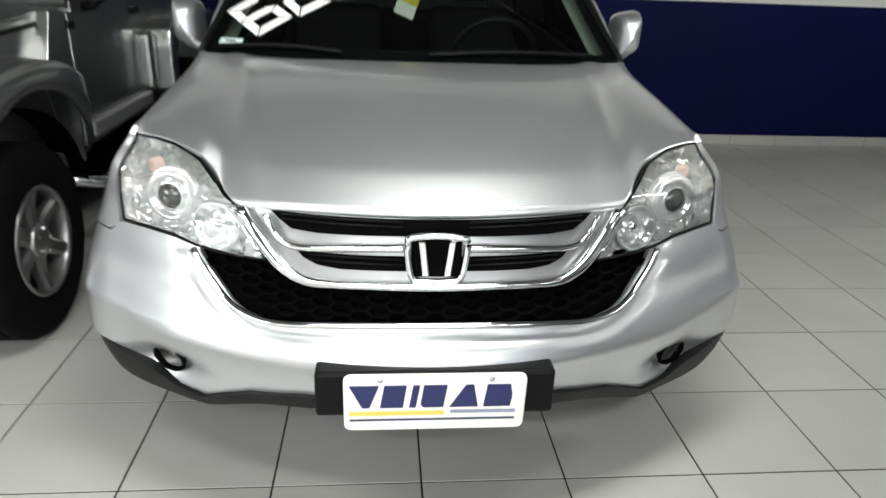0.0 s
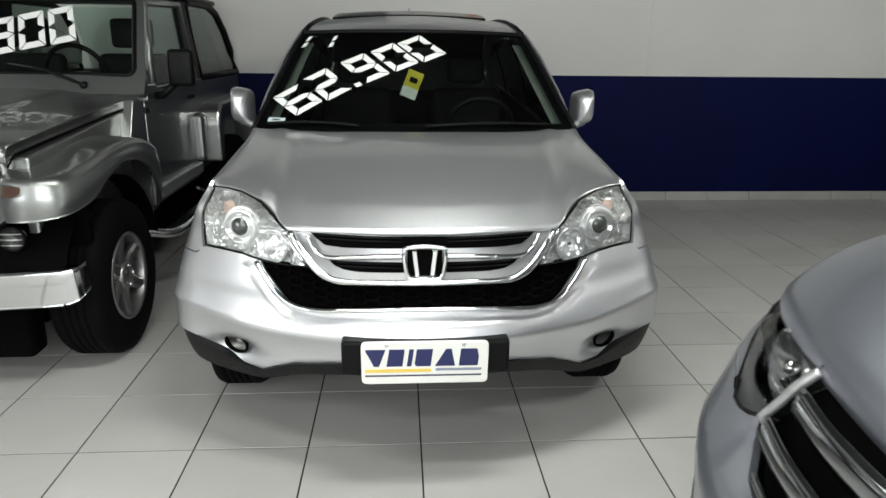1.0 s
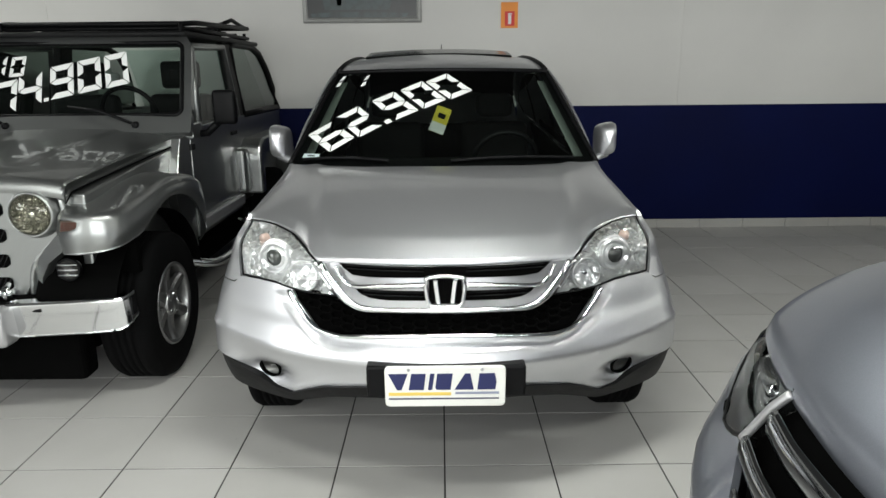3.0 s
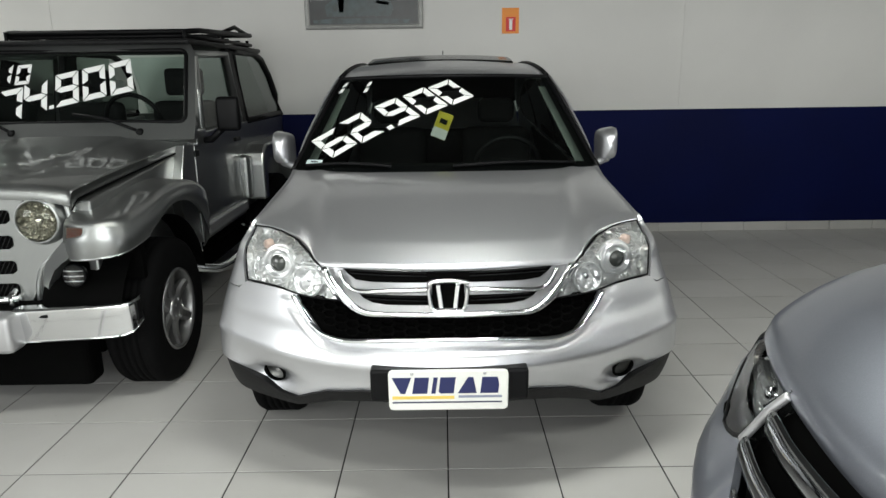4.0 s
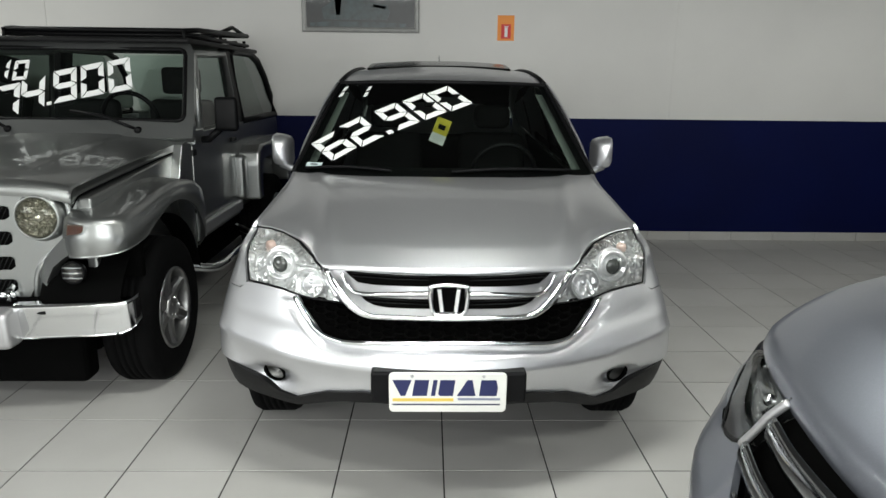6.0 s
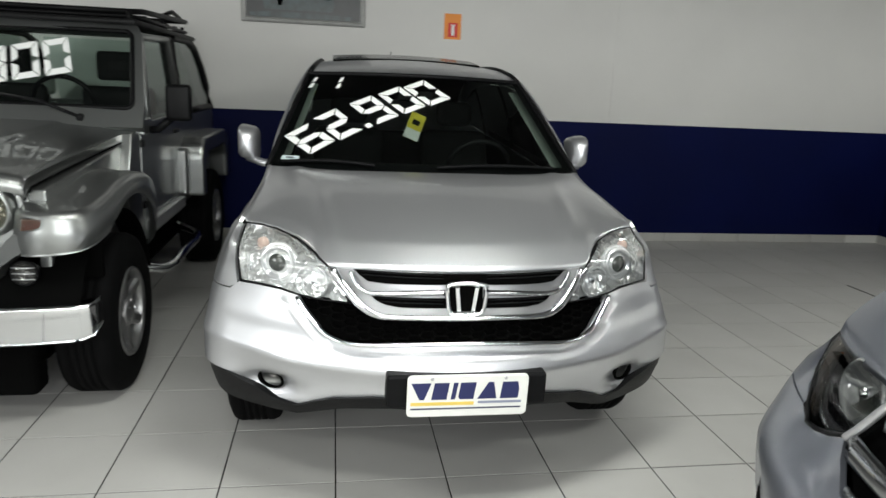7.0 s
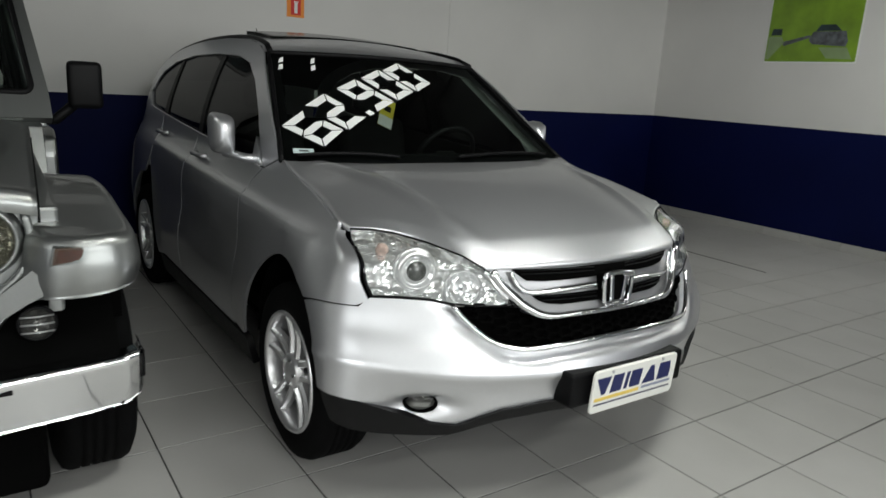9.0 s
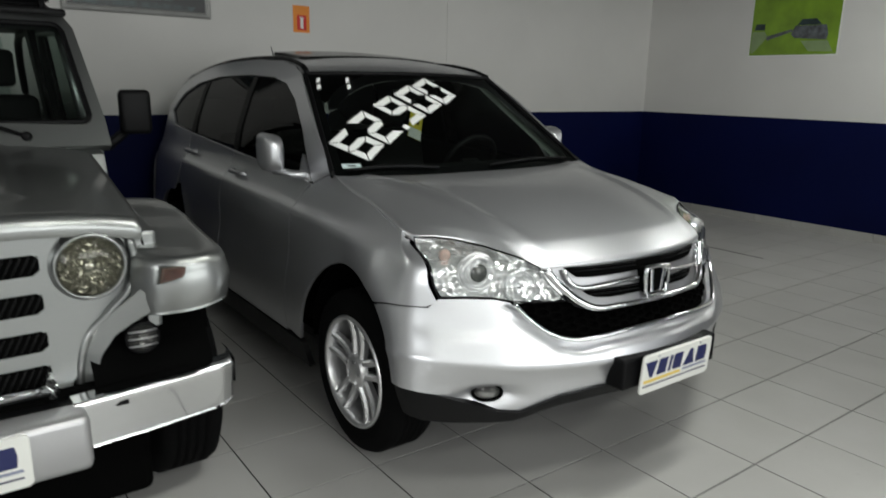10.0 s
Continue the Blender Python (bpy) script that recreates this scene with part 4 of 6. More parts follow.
    for ch, (u, v, au, av, du, dv) in zip("62900", cells):
        for quad in seven_segment(ch):
            stroke([(u + au * a + du * b, v + av * a + dv * b) for a, b in quad])
    stroke([(-0.440, 0.420), (-0.405, 0.445), (-0.375, 0.415), (-0.412, 0.390)])
    for u in (-0.925, -0.695):
        stroke([(u, 0.945), (u + 0.028, 0.955), (u + 0.018, 0.905), (u - 0.016, 0.890)])
        stroke([(u - 0.014, 0.870), (u + 0.016, 0.882), (u + 0.010, 0.830), (u - 0.024, 0.818)])
    vs, fc = grid(lambda a, b: on_glass(-0.935 + 0.11 * a, 0.040 + 0.04 * b) + Vector((0, -0.003, 0.002)), 3, 2)
    shape("inspection_sticker", vs, fc, surface("pale_sticker", (0.55, 0.66, 0.66), 0.5, 0, 0.15, 40), car, "small pale sticker")
    vs, fc = grid(lambda a, b: on_glass(-0.905 + 0.05 * a, 0.052 + 0.014 * b) + Vector((0, -0.005, 0.004)), 2, 1)
    shape("sticker_bar", vs, fc, GREY_PRINT, car)

    # wings, doors, rear quarters
    for s in (-1, 1):
        def side(poly):
            return poly if s > 0 else [(-a, b) for a, b in reversed(poly)]

        def fold(d):
            # sharp body line: a soft undercut below, a tight turn above
            return 0.022 * math.exp(d / 0.06) if d < 0 else 0.022 * math.exp(-d / 0.020)

        fender = arch(AXLE_F, 0.465, 56, 172, 18) + [Y(1.12, 0.36), Y(1.30, 0.36), Y(1.30, 0.7), Y(1.27, 1.03), Y(1.20, 1.088), Y(1.03, 1.152)] + [Y(0.345 + 0.64 * w, edge_z(w) - 0.002) for w in (1.0, 0.9, 0.8, 0.65, 0.5, 0.35, 0.2, 0.1)] + [X(0.834, 0.990), X(0.843, 0.95), X(0.847, 0.90), X(0.847, 0.85), X(0.834, 0.79), X(0.864, 0.772), Y(0.345, 0.75)]

        def swell(a, b):
            p = F(a, b)
            d = math.hypot(p.y - AXLE_F, b - 0.36)
            line = fold(b - 0.934 - 0.03 * (p.y - 0.6)) * max(0, min(1, (p.y - 0.40) * 4))
            hollow = -0.012 * math.exp(-(((b - 0.72) / 0.10) ** 2)) * max(0, min(1, (p.y - 1.02) / 0.26))
            front = max(0.25, min(1.0, (0.80 - p.y) / 0.35)) * max(0.0, min(1.0, (abs(p.x) - 0.72) / 0.15))
            return 0.054 * front * math.exp(-(((d - 0.46) / 0.14) ** 2)) * max(0.0, min(1.0, (1.06 - b) / 0.14)) + line + hollow

        vs, fc = skin(side(fender), F, 0.020, 0, 0.014, swell)
        shape("front_wing", vs, fc, SILVER, car)

        def swage(a, b):
            p = F(a, b)
            up = fold(b - 0.934 - 0.03 * (p.y - 0.6))
            dip = -0.012 * math.exp(-(((b - 0.72) / 0.10) ** 2))
            dr = math.hypot(p.y - AXLE_R, b - 0.36)
            return up + dip * (1 - max(0, min(1, (p.y - 2.6) * 2))) + 0.018 * math.exp(-(((dr - 0.44) / 0.06) ** 2))

        def belt(y):
            return 1.090 + 0.055 * (y - 1.25)

        d1 = [Y(1.308, 0.34), Y(2.29, 0.34), Y(2.31, 0.8), Y(2.30, belt(2.3)), Y(1.8, belt(1.8)), Y(1.22, belt(1.22)), Y(1.278, 1.03), Y(1.308, 0.7)]
        d2 = [Y(2.30, 0.34), Y(2.82, 0.34), Y(2.84, 0.48), Y(2.90, 0.62), Y(3.02, 0.76), Y(3.18, 0.9), Y(3.20, belt(3.2)), Y(2.7, belt(2.7)), Y(2.31, belt(2.31)), Y(2.32, 0.8)]
        for nm, poly in (("front_door", d1), ("rear_door", d2)):
            vs, fc = skin(side(poly), F, 0.022, 0, 0.016, swage)
            door = shape(nm, vs, fc, SILVER, car)
            yh = 2.12 if nm == "front_door" else 3.08
            zh = 1.045 if nm == "front_door" else 1.085
            path = [F(*(lambda q: (q[0] * s, q[1]))(Y(yh + d, zh))) + Vector((s * o, 0, 0)) for d, o in ((-0.10, 0.002), (-0.08, 0.03), (0.08, 0.03), (0.10, 0.002))]
            vs, fc = sweep(path, 0.014, 8)
            shape("handle", vs, fc, SILVER, door, "body-coloured pull handle")
        quarter = [Y(3.205, 0.905)] + [Y(AXLE_R - 0.44 * math.cos(radians(a)), 0.36 + 0.44 * math.sin(radians(a))) for a in range(88, 176, 8)] + [Y(4.0, 0.34), Y(4.18, 0.5), Y(4.22, 0.8), Y(4.16, 1.1), Y(4.0, 1.30), Y(3.86, 1.335), Y(3.7, belt(3.7) + 0.01), Y(3.4, belt(3.4)), Y(3.21, belt(3.21))]
        vs, fc = skin(side(quarter), F, 0.06, 0, 0.012, swage)
        shape("rear_quarter", vs, fc, SILVER, car)
        sill = [Y(1.12, 0.20), Y(2.86, 0.20), Y(2.83, 0.335), Y(1.12, 0.335)]
        vs, fc = skin(side(sill), F, 0.07, 0.008, 0.03)
        shape("sill_cladding", vs, fc, CLADDING, car)

        # glasshouse frame and side glass
        roof_y = spline([(1.03, 1.158), (1.3, 1.36), (1.66, 1.605), (1.85, 1.655), (2.1, 1.680), (2.5, 1.688), (3.0, 1.668), (3.5, 1.595), (3.85, 1.48), (4.05, 1.33)])
        outer = [Y(y, roof_y(y)) for y in (1.03, 1.15, 1.3, 1.48, 1.66, 1.8, 2.0, 2.4, 2.8, 3.1, 3.4, 3.65, 3.85, 4.0)] + [Y(4.02, 1.31)]
        frame_poly = outer + [Y(y, z) for y, z in ((3.86, 1.335), (3.84, 1.335), (3.78, 1.385), (3.6, 1.465), (3.3, 1.540), (2.9, 1.585), (2.4, 1.597), (2.0, 1.585), (1.78, 1.55), (1.60, 1.47), (1.40, 1.32), (1.235, 1.118), (1.20, 1.094))]
        vs, fc = skin(side(frame_poly), F, 0.035, 0, 0.01)
        shape("roof_rail", vs, fc, SILVER, car)
        panes = (
            [(1.245, 1.110), (1.40, 1.300), (1.60, 1.462), (1.78, 1.542), (2.0, 1.577), (2.24, 1.585), (2.26, belt(2.26) + 0.008)],
            [(2.33, belt(2.33) + 0.008), (2.31, 1.587), (2.6, 1.588), (2.9, 1.577), (3.10, 1.556), (3.17, belt(3.17) + 0.012)],
            [(3.22, belt(3.22) + 0.014), (3.15, 1.548), (3.3, 1.532), (3.6, 1.457), (3.78, 1.377), (3.835, 1.332), (3.7, belt(3.7) + 0.022)],
        )
        for pane in panes:
            yc, zc = sum(y for y, z in pane) / len(pane), sum(z for y, z in pane) / len(pane)
            vs, fc = skin(side([Y(yc + (y - yc) * 1.03, zc + (z - zc) * 1.05) for y, z in pane]), F, 0.08, -0.013, 0.004)
            shape("side_window", vs, fc, TINTED, car, "dark tinted side glass")
        for y0, y1, z1 in ((2.24, 2.33, 1.59), (3.10, 3.22, 1.557)):
            vs, fc = skin(side([Y(y0 + 0.015, belt(y0)), Y(y1, belt(y1)), Y(y1 - 0.02 - (0.05 if y0 > 3 else 0), z1 - 0.004), Y(y0, z1)]), F, 0.08, -0.006, 0.006)
            shape("pillar_trim", vs, fc, BLACK, car)
        path = [F(*(lambda q: (q[0] * s, q[1]))(Y(y, belt(y) + 0.004))) + Vector((s * 0.004, 0, 0)) for y in (1.24, 1.6, 2.0, 2.4, 2.8, 3.2, 3.5, 3.7)]
        vs, fc = sweep(curve_through(path, 40), 0.006, 8)
        shape("belt_trim", vs, fc, SATIN, car, "slim bright belt trim")
        vs, fc = skin(side([Y(1.26, 0.45), Y(2.8, 0.45), Y(3.2, 0.9), Y(3.2, belt(3.2) + 0.015), Y(1.26, belt(1.26) + 0.015)]), F, 0.2, -0.045, 0.012)
        shape("door_card", vs, fc, CABIN, car, "dark inner door lining")
        # wheel arch liner
        for yc in (AXLE_F, AXLE_R):
            vs, fc = [], []
            for k in range(21):
                a = radians(2 + 178 * k / 20)
                for x in (0.50, 0.868):
                    vs.append((s * x, yc - 0.475 * math.cos(a), 0.36 + 0.475 * math.sin(a)))
            fc = [(2 * k, 2 * k + 1, 2 * k + 3, 2 * k + 2) for k in range(20)]
            vs += [(s * 0.5, yc - 0.42, 0.35), (s * 0.5, yc + 0.42, 0.30), (s * 0.5, yc + 0.42, 0.80), (s * 0.5, yc - 0.38, 0.80)]
            fc.append(tuple(range(len(vs) - 4, len(vs))))
            shape("wheel_arch_liner", vs, fc, VOID, car)
            wheel(car, yc, s, WHEEL_R, 0.235, 0.246, 5, 0.925, ALLOY, "bright five twin-spoke alloy rim")
        # mirror
        mir = new("door_mirror")
        mir.parent = car
        vs, fc = [], []
        prof = [(0.0, 0.062, 0.060), (0.015, 0.082, 0.082), (0.05, 0.092, 0.092), (0.085, 0.088, 0.088), (0.115, 0.066, 0.070), (0.13, 0.030, 0.035), (0.133, 0.001, 0.001)]
        for d, rx, rz in prof:
            for k in range(28):
                t = 2 * math.pi * k / 28
                cx = math.copysign(abs(math.cos(t)) ** 0.42, math.cos(t))
                sz = math.copysign(abs(math.sin(t)) ** 0.42, math.sin(t))
                vs.append((s * (0.925 + rx * 0.60 * cx + 0.10 * d), 1.50 - d * 1.5, 1.222 + rz * sz + 0.010 * cx))
        fc = [(j * 28 + k, j * 28 + (k + 1) % 28, j * 28 + 28 + (k + 1) % 28, j * 28 + 28 + k) for j in range(len(prof) - 1) for k in range(28)]
        shape("shell", vs, fc, SILVER, mir)
        shape("mirror_glass", [vs[k] for k in range(28)], [tuple(range(28))], CHROME, mir, "", False)
        vs, fc = sweep([(s * 0.79, 1.29, 1.120), (s * 0.85, 1.32, 1.122), (s * 0.93, 1.38, 1.140)], 0.026, 10, False, 0.75)
        shape("arm", vs, fc, SILVER, mir)
        vs, fc = skin(side([Y(1.225, 1.095), Y(1.36, 1.102), Y(1.345, 1.215), Y(1.29, 1.165)]), F, 0.05, 0.006, 0.015)
        shape("mirror_foot", vs, fc, SILVER, mir)

    # roof with a raised sunroof panel
    def roof(u, v):
        y = 1.66 + 2.32 * v
        ze = roof_y(y)
        ye = y - (1 - u * u) * 0.13 * (1 - v) + (1 - u * u) * 0.05 * v
        return Vector((u * SUV.half(ze) * SUV.tail(y), ye, ze + 0.034 * (1 - u * u) * min(1, 0.35 + v * 4)))

    vs, fc = grid(roof, 28, 30, -1, 1)
    shape("roof", vs, fc, SILVER, car)
    for s in (-1, 1):
        vs, fc = sweep([roof(s * 0.955, v) + Vector((0, 0, 0.003)) for v in [k / 24 for k in range(25)]], 0.015, 8)
        shape("roof_moulding", vs, fc, BLACK, car, "black roof joint moulding")
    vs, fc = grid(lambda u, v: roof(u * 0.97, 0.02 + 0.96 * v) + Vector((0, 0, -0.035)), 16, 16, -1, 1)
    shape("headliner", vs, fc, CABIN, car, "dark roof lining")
    sun = new("sunroof")
    sun.parent = car
    tagged(sun, "raised dark sunroof panel")
    
    def sp(u, v, d):
        x, y = u * 0.465 - 0.02, 1.97 + 0.42 * v - 0.03 * (1 - u * u)
        return Vector((x, y, roof_y(y) + 0.034 * (1 - (x / 0.62) ** 2) + 0.004 + 0.024 * v + d))

    vs, fc = grid(lambda u, v: sp(u, v, 0.006), 24, 8, -1, 1)
    n = len(vs)
    v2, f2 = grid(lambda u, v: sp(u * 0.985, v, -0.045), 24, 8, -1, 1)
    vs += v2
    fc += [tuple(i + n for i in f)[::-1] for f in f2]
    for i in range(24):
        fc.append((i, i + 1, n + i + 1, n + i)[::-1])
    for j in range(8):
        for e in (0, 24):
            fc.append((e + j * 25, e + j * 25 + 25, n + e + j * 25 + 25, n + e + j * 25))
    shape("sunroof_glass", vs, fc, surface("dark_roof_glass", (0.006, 0.0065, 0.006), 0.18, 0, 0.1, 4, 0, 100, 0.0), sun)
    vs, fc = sweep([(0, 3.50, 1.62), (0.0, 3.56, 1.75), (0.0, 3.61, 1.83)], lambda q: 0.006 - 0.003 * q, 6)
    shape("antenna", vs, fc, BLACK, car)

    # tailgate
    back = spline([(0.3, 4.08), (0.6, 4.2), (1.0, 4.2), (1.3, 4.08), (1.5, 3.9), (1.62, 3.75)])
    vs, fc = grid(lambda u, v: Vector((u * SUV.half(0.32 + 1.28 * v) * 0.90, back(0.32 + 1.28 * v) + 0.08 * (1 - u * u), 0.32 + 1.28 * v)), 16, 20, -1, 1)
    shape("tailgate", vs, fc, SILVER, car)
    # underside and engine bay
    part("underbody", block(-0.60, 0.60, 0.25, 4.0, 0.27, 0.36, 0.03), VOID, car)
    part("undertray", block(-0.64, 0.64, 1.0, 4.0, 0.19, 0.27, 0.02), VOID, car, "black undertray")
    part("engine_bay", block(-0.40, 0.40, 0.06, 0.85, 0.38, 0.86, 0.03), VOID, car)

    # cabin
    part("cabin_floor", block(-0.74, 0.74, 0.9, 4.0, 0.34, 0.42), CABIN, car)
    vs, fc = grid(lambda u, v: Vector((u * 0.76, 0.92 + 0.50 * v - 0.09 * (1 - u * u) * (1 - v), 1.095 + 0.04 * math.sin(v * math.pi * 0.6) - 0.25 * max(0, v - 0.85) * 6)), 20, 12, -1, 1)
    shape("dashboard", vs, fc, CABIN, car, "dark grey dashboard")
    ring = [(0.37 + 0.185 * math.cos(t), 1.50 - 0.09 * math.sin(t), 1.10 + 0.165 * math.sin(t)) for t in [2 * math.pi * k / 36 for k in range(36)]]
    vs, fc = sweep(ring, 0.015, 8, True)
    steer = shape("steering_wheel", vs, fc, CLADDING, car, "dark steering wheel")
    part("hub", block(0.30, 0.44, 1.47, 1.52, 1.03, 1.13, 0.02), CABIN, steer)
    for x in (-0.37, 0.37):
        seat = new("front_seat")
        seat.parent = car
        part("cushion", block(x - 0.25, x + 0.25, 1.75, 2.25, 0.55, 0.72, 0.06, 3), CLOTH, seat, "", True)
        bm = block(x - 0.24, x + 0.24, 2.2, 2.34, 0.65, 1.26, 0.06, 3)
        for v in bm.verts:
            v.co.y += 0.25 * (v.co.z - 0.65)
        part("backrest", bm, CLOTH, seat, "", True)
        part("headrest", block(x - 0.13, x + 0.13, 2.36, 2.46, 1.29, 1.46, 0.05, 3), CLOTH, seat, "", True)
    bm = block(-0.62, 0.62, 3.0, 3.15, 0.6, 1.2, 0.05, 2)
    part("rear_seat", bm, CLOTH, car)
    part("rear_view_mirror", block(-0.11, 0.11, 1.60, 1.63, 1.47, 1.53, 0.01), BLACK, car)
    tag = part("hanging_tag", block(-0.045, 0.045, -0.002, 0.002, -0.12, 0.04, 0.0), YELLOW, car, "yellow paper tag hanging inside the glass", False, pose(0.0, 1.53, 1.365, -20, 22, 0))
    part("tag_text", block(-0.022, 0.022, -0.004, -0.002, -0.03, 0.0), CABIN, tag)
    part("tag_foot", block(-0.045, 0.045, -0.0035, -0.002, -0.12, -0.06), PLATE, tag)
    return car


build_suv()

# ---- the grey-silver off-roader beside it ----
JX = -2.33


def prism(outline, axis_a, axis_b, bevel=0.0, seg=2):
    """A bevelled solid: an outline in (y, z) pulled from x = axis_a to x = axis_b."""
    bm = bmesh.new()
    lo = [bm.verts.new((axis_a, y, z)) for y, z in outline]
    hi = [bm.verts.new((axis_b, y, z)) for y, z in outline]
    n = len(outline)
    bm.faces.new(lo[::-1])
    bm.faces.new(hi)
    for i in range(n):
        bm.faces.new((lo[i], lo[(i + 1) % n], hi[(i + 1) % n], hi[i]))
    bmesh.ops.recalc_face_normals(bm, faces=bm.faces)
    if bevel:
        bmesh.ops.bevel(bm, geom=list(bm.edges), offset=bevel, segments=seg, profile=0.5, affect="EDGES", clamp_overlap=True)
    return bm


def build_jeep():
    car = thing("off_road_vehicle", "grey-silver boxy off-road vehicle with chrome bumper and roof rack", "car", (JX, 0, 0))

    # upright nose with slots and round lamps
    def nose(a, b):
        return Vector((a, 0.575 - 0.05 * (1 - (a / 0.62) ** 2) + 0.03 * (b - 0.8), b))

    ring = lambda x, z, r, n=28: [(x + r * math.cos(2 * math.pi * k / n), z + r * math.sin(2 * math.pi * k / n)) for k in range(n)]
    outline = mirror_pts([(0, 0.56), (0.30, 0.56), (0.36, 0.60), (0.44, 0.74), (0.52, 0.82), (0.575, 0.88), (0.60, 0.98), (0.60, 1.05), (0.575, 1.082), (0.50, 1.102), (0, 1.112)])
    vs, fc = skin(outline, nose, 0.04, 0, 0.05)
    shape("nose_panel", vs, fc, JEEP_SILVER, car)
    for k, z in enumerate((1.005, 0.885, 0.765, 0.655)):
        h = 0.032
        for s in (-1, 1):
            poly = [(s * x, zz) for x, zz in ((0.02, z - h), (0.29, z - h), (0.31, z - h + 0.015), (0.31, z + h - 0.015), (0.295, z + h), (0.02, z + h))]
            slot = new("grille_slot")
            slot.parent = car
            vs, fc = skin(poly, nose, 0.06, 0.003, 0.006)
            shape("opening", vs, fc, VOID, slot)
            for j in range(12):
                xx = s * (0.035 + j * 0.022)
                vs, fc = sweep([nose(xx, z - h + 0.004) + Vector((0, -0.005, 0)), nose(xx + 0.03, z + h - 0.004) + Vector((0, -0.005, 0))], 0.0025, 5)
                shape("mesh_wire", vs, fc, CLADDING, slot)
    for s in (-1, 1):
        c = nose(s * 0.446, 0.986) + Vector((0, -0.040, 0))
        at = Matrix.Translation(c) @ pose(0, 0, 0, 0, 0, -90)
        lampo = new("headlamp")
        lampo.parent = car
        lampo.matrix_basis = at
        vs, fc = lathe([(-0.05, 0.122), (-0.030, 0.116), (-0.004, 0.106), (0.004, 0.101), (0.000, 0.096), (-0.02, 0.094)], 40)
        shape("bezel", vs, fc, JEEP_SILVER, lampo)
        vs, fc = lathe([(-0.002 - 0.032 * (1 - (1 - q / 12) ** 2), 0.094 * (1 - q / 12) + 0.001) for q in range(13)], 48)
        vs = [Vector(v) + Vector((0.004 * (1 if (int(v[1] * 60 + 90) + int(v[2] * 60 + 90)) % 2 else -1) * min(1.0, (v[0] + 0.0) / -0.02), 0, 0)) for v in vs]
        shape("reflector", vs, fc, FLUTED, lampo, "", False)
        vs, fc = lathe([(0.023, 0.001), (0.020, 0.045), (0.012, 0.08), (0.000, 0.094)], 40)
        shape("lens", vs, fc, glass("aged_lens", (0.80, 0.79, 0.72)), lampo, "domed clear lens")
        vs, fc = lathe([(-0.034, 0.020), (-0.012, 0.020), (-0.006, 0.014), (-0.004, 0.001)], 20)
        shape("bulb_shield", vs, fc, CHROME, lampo)
        # curved rib that runs down beside the lamp
        path = curve_through([(s * 0.572, 0.560, 1.06), (s * 0.580, 0.557, 0.98), (s * 0.560, 0.548, 0.89), (s * 0.490, 0.545, 0.82), (s * 0.424, 0.545, 0.755), (s * 0.392, 0.545, 0.66), (s * 0.385, 0.55, 0.58)], 24)
        vs, fc = sweep(path, 0.013, 10)
        shape("nose_rib", vs, fc, JEEP_SILVER, car)

    # bonnet with a raised middle
    def bonnet(u, w):
        y = 0.535 + 1.27 * w - 0.045 * (1 - u * u) * (1 - w)
        z = 1.148 + 0.112 * w**0.85 - 0.035 * abs(u) ** 4 + 0.014 * (1 - u * u)
        z -= 0.035 * max(0, 1 - w / 0.025) ** 2
        dome = max(0, min(1, (0.52 - abs(u)) / 0.06)) * max(0, min(1, (w - 0.16) / 0.03))
        z += 0.010 * dome * dome * (3 - 2 * dome)
        return Vector((u * (0.605 + 0.07 * w), y, z))

    vs, fc = grid(bonnet, 64, 60, -1, 1)
    n0 = len(vs)
    for i in range(65):
        vs.append(Vector(vs[i]) + Vector((0, 0.01, -0.03)))
    fc += [(i + 1, i, n0 + i, n0 + i + 1) for i in range(64)]
    for e in (0, 64):
        m0 = len(vs)
        for j in range(61):
            vs.append(Vector(vs[j * 65 + e]) + Vector((0, 0, -0.05)))
        fc += [(e + j * 65, e + (j + 1) * 65, m0 + j + 1, m0 + j) for j in range(60)]
    shape("bonnet", vs, fc, JEEP_SILVER, car)

    for s in (-1, 1):
        # scuttle side between bonnet and wing
        bm = prism([(0.60, 0.62), (1.80, 0.50), (1.86, 0.52), (1.86, 1.178), (1.80, 1.176), (1.2, 1.122), (0.60, 1.066)], s * 0.50, s * 0.665, 0.012)
        part("inner_wing", bm, JEEP_SILVER, car, "", False)

        # broad front wing: an upright rim that follows the plan, a rounded shoulder and a flat deck
        plan = curve_through([(0.560, 0.530), (0.580, 0.496), (0.622, 0.452), (0.70, 0.422), (0.79, 0.428), (0.848, 0.472), (0.872, 0.56), (0.872, 0.85), (0.866, 1.2), (0.855, 1.5), (0.82, 1.72), (0.75, 1.80)], 90)
        rim_low = spline([(0, 0.805), (0.05, 0.812), (0.12, 0.822), (0.2, 0.838), (0.26, 0.850), (0.34, 0.865), (0.42, 0.91), (0.55, 0.965), (0.68, 0.945), (0.8, 0.86), (0.9, 0.70), (1.0, 0.55)])
        rim_top = spline([(0, 1.0), (0.2, 1.005), (0.35, 1.025), (0.5, 1.06), (0.65, 1.065), (0.8, 1.03), (0.92, 0.97), (1.0, 0.95)])

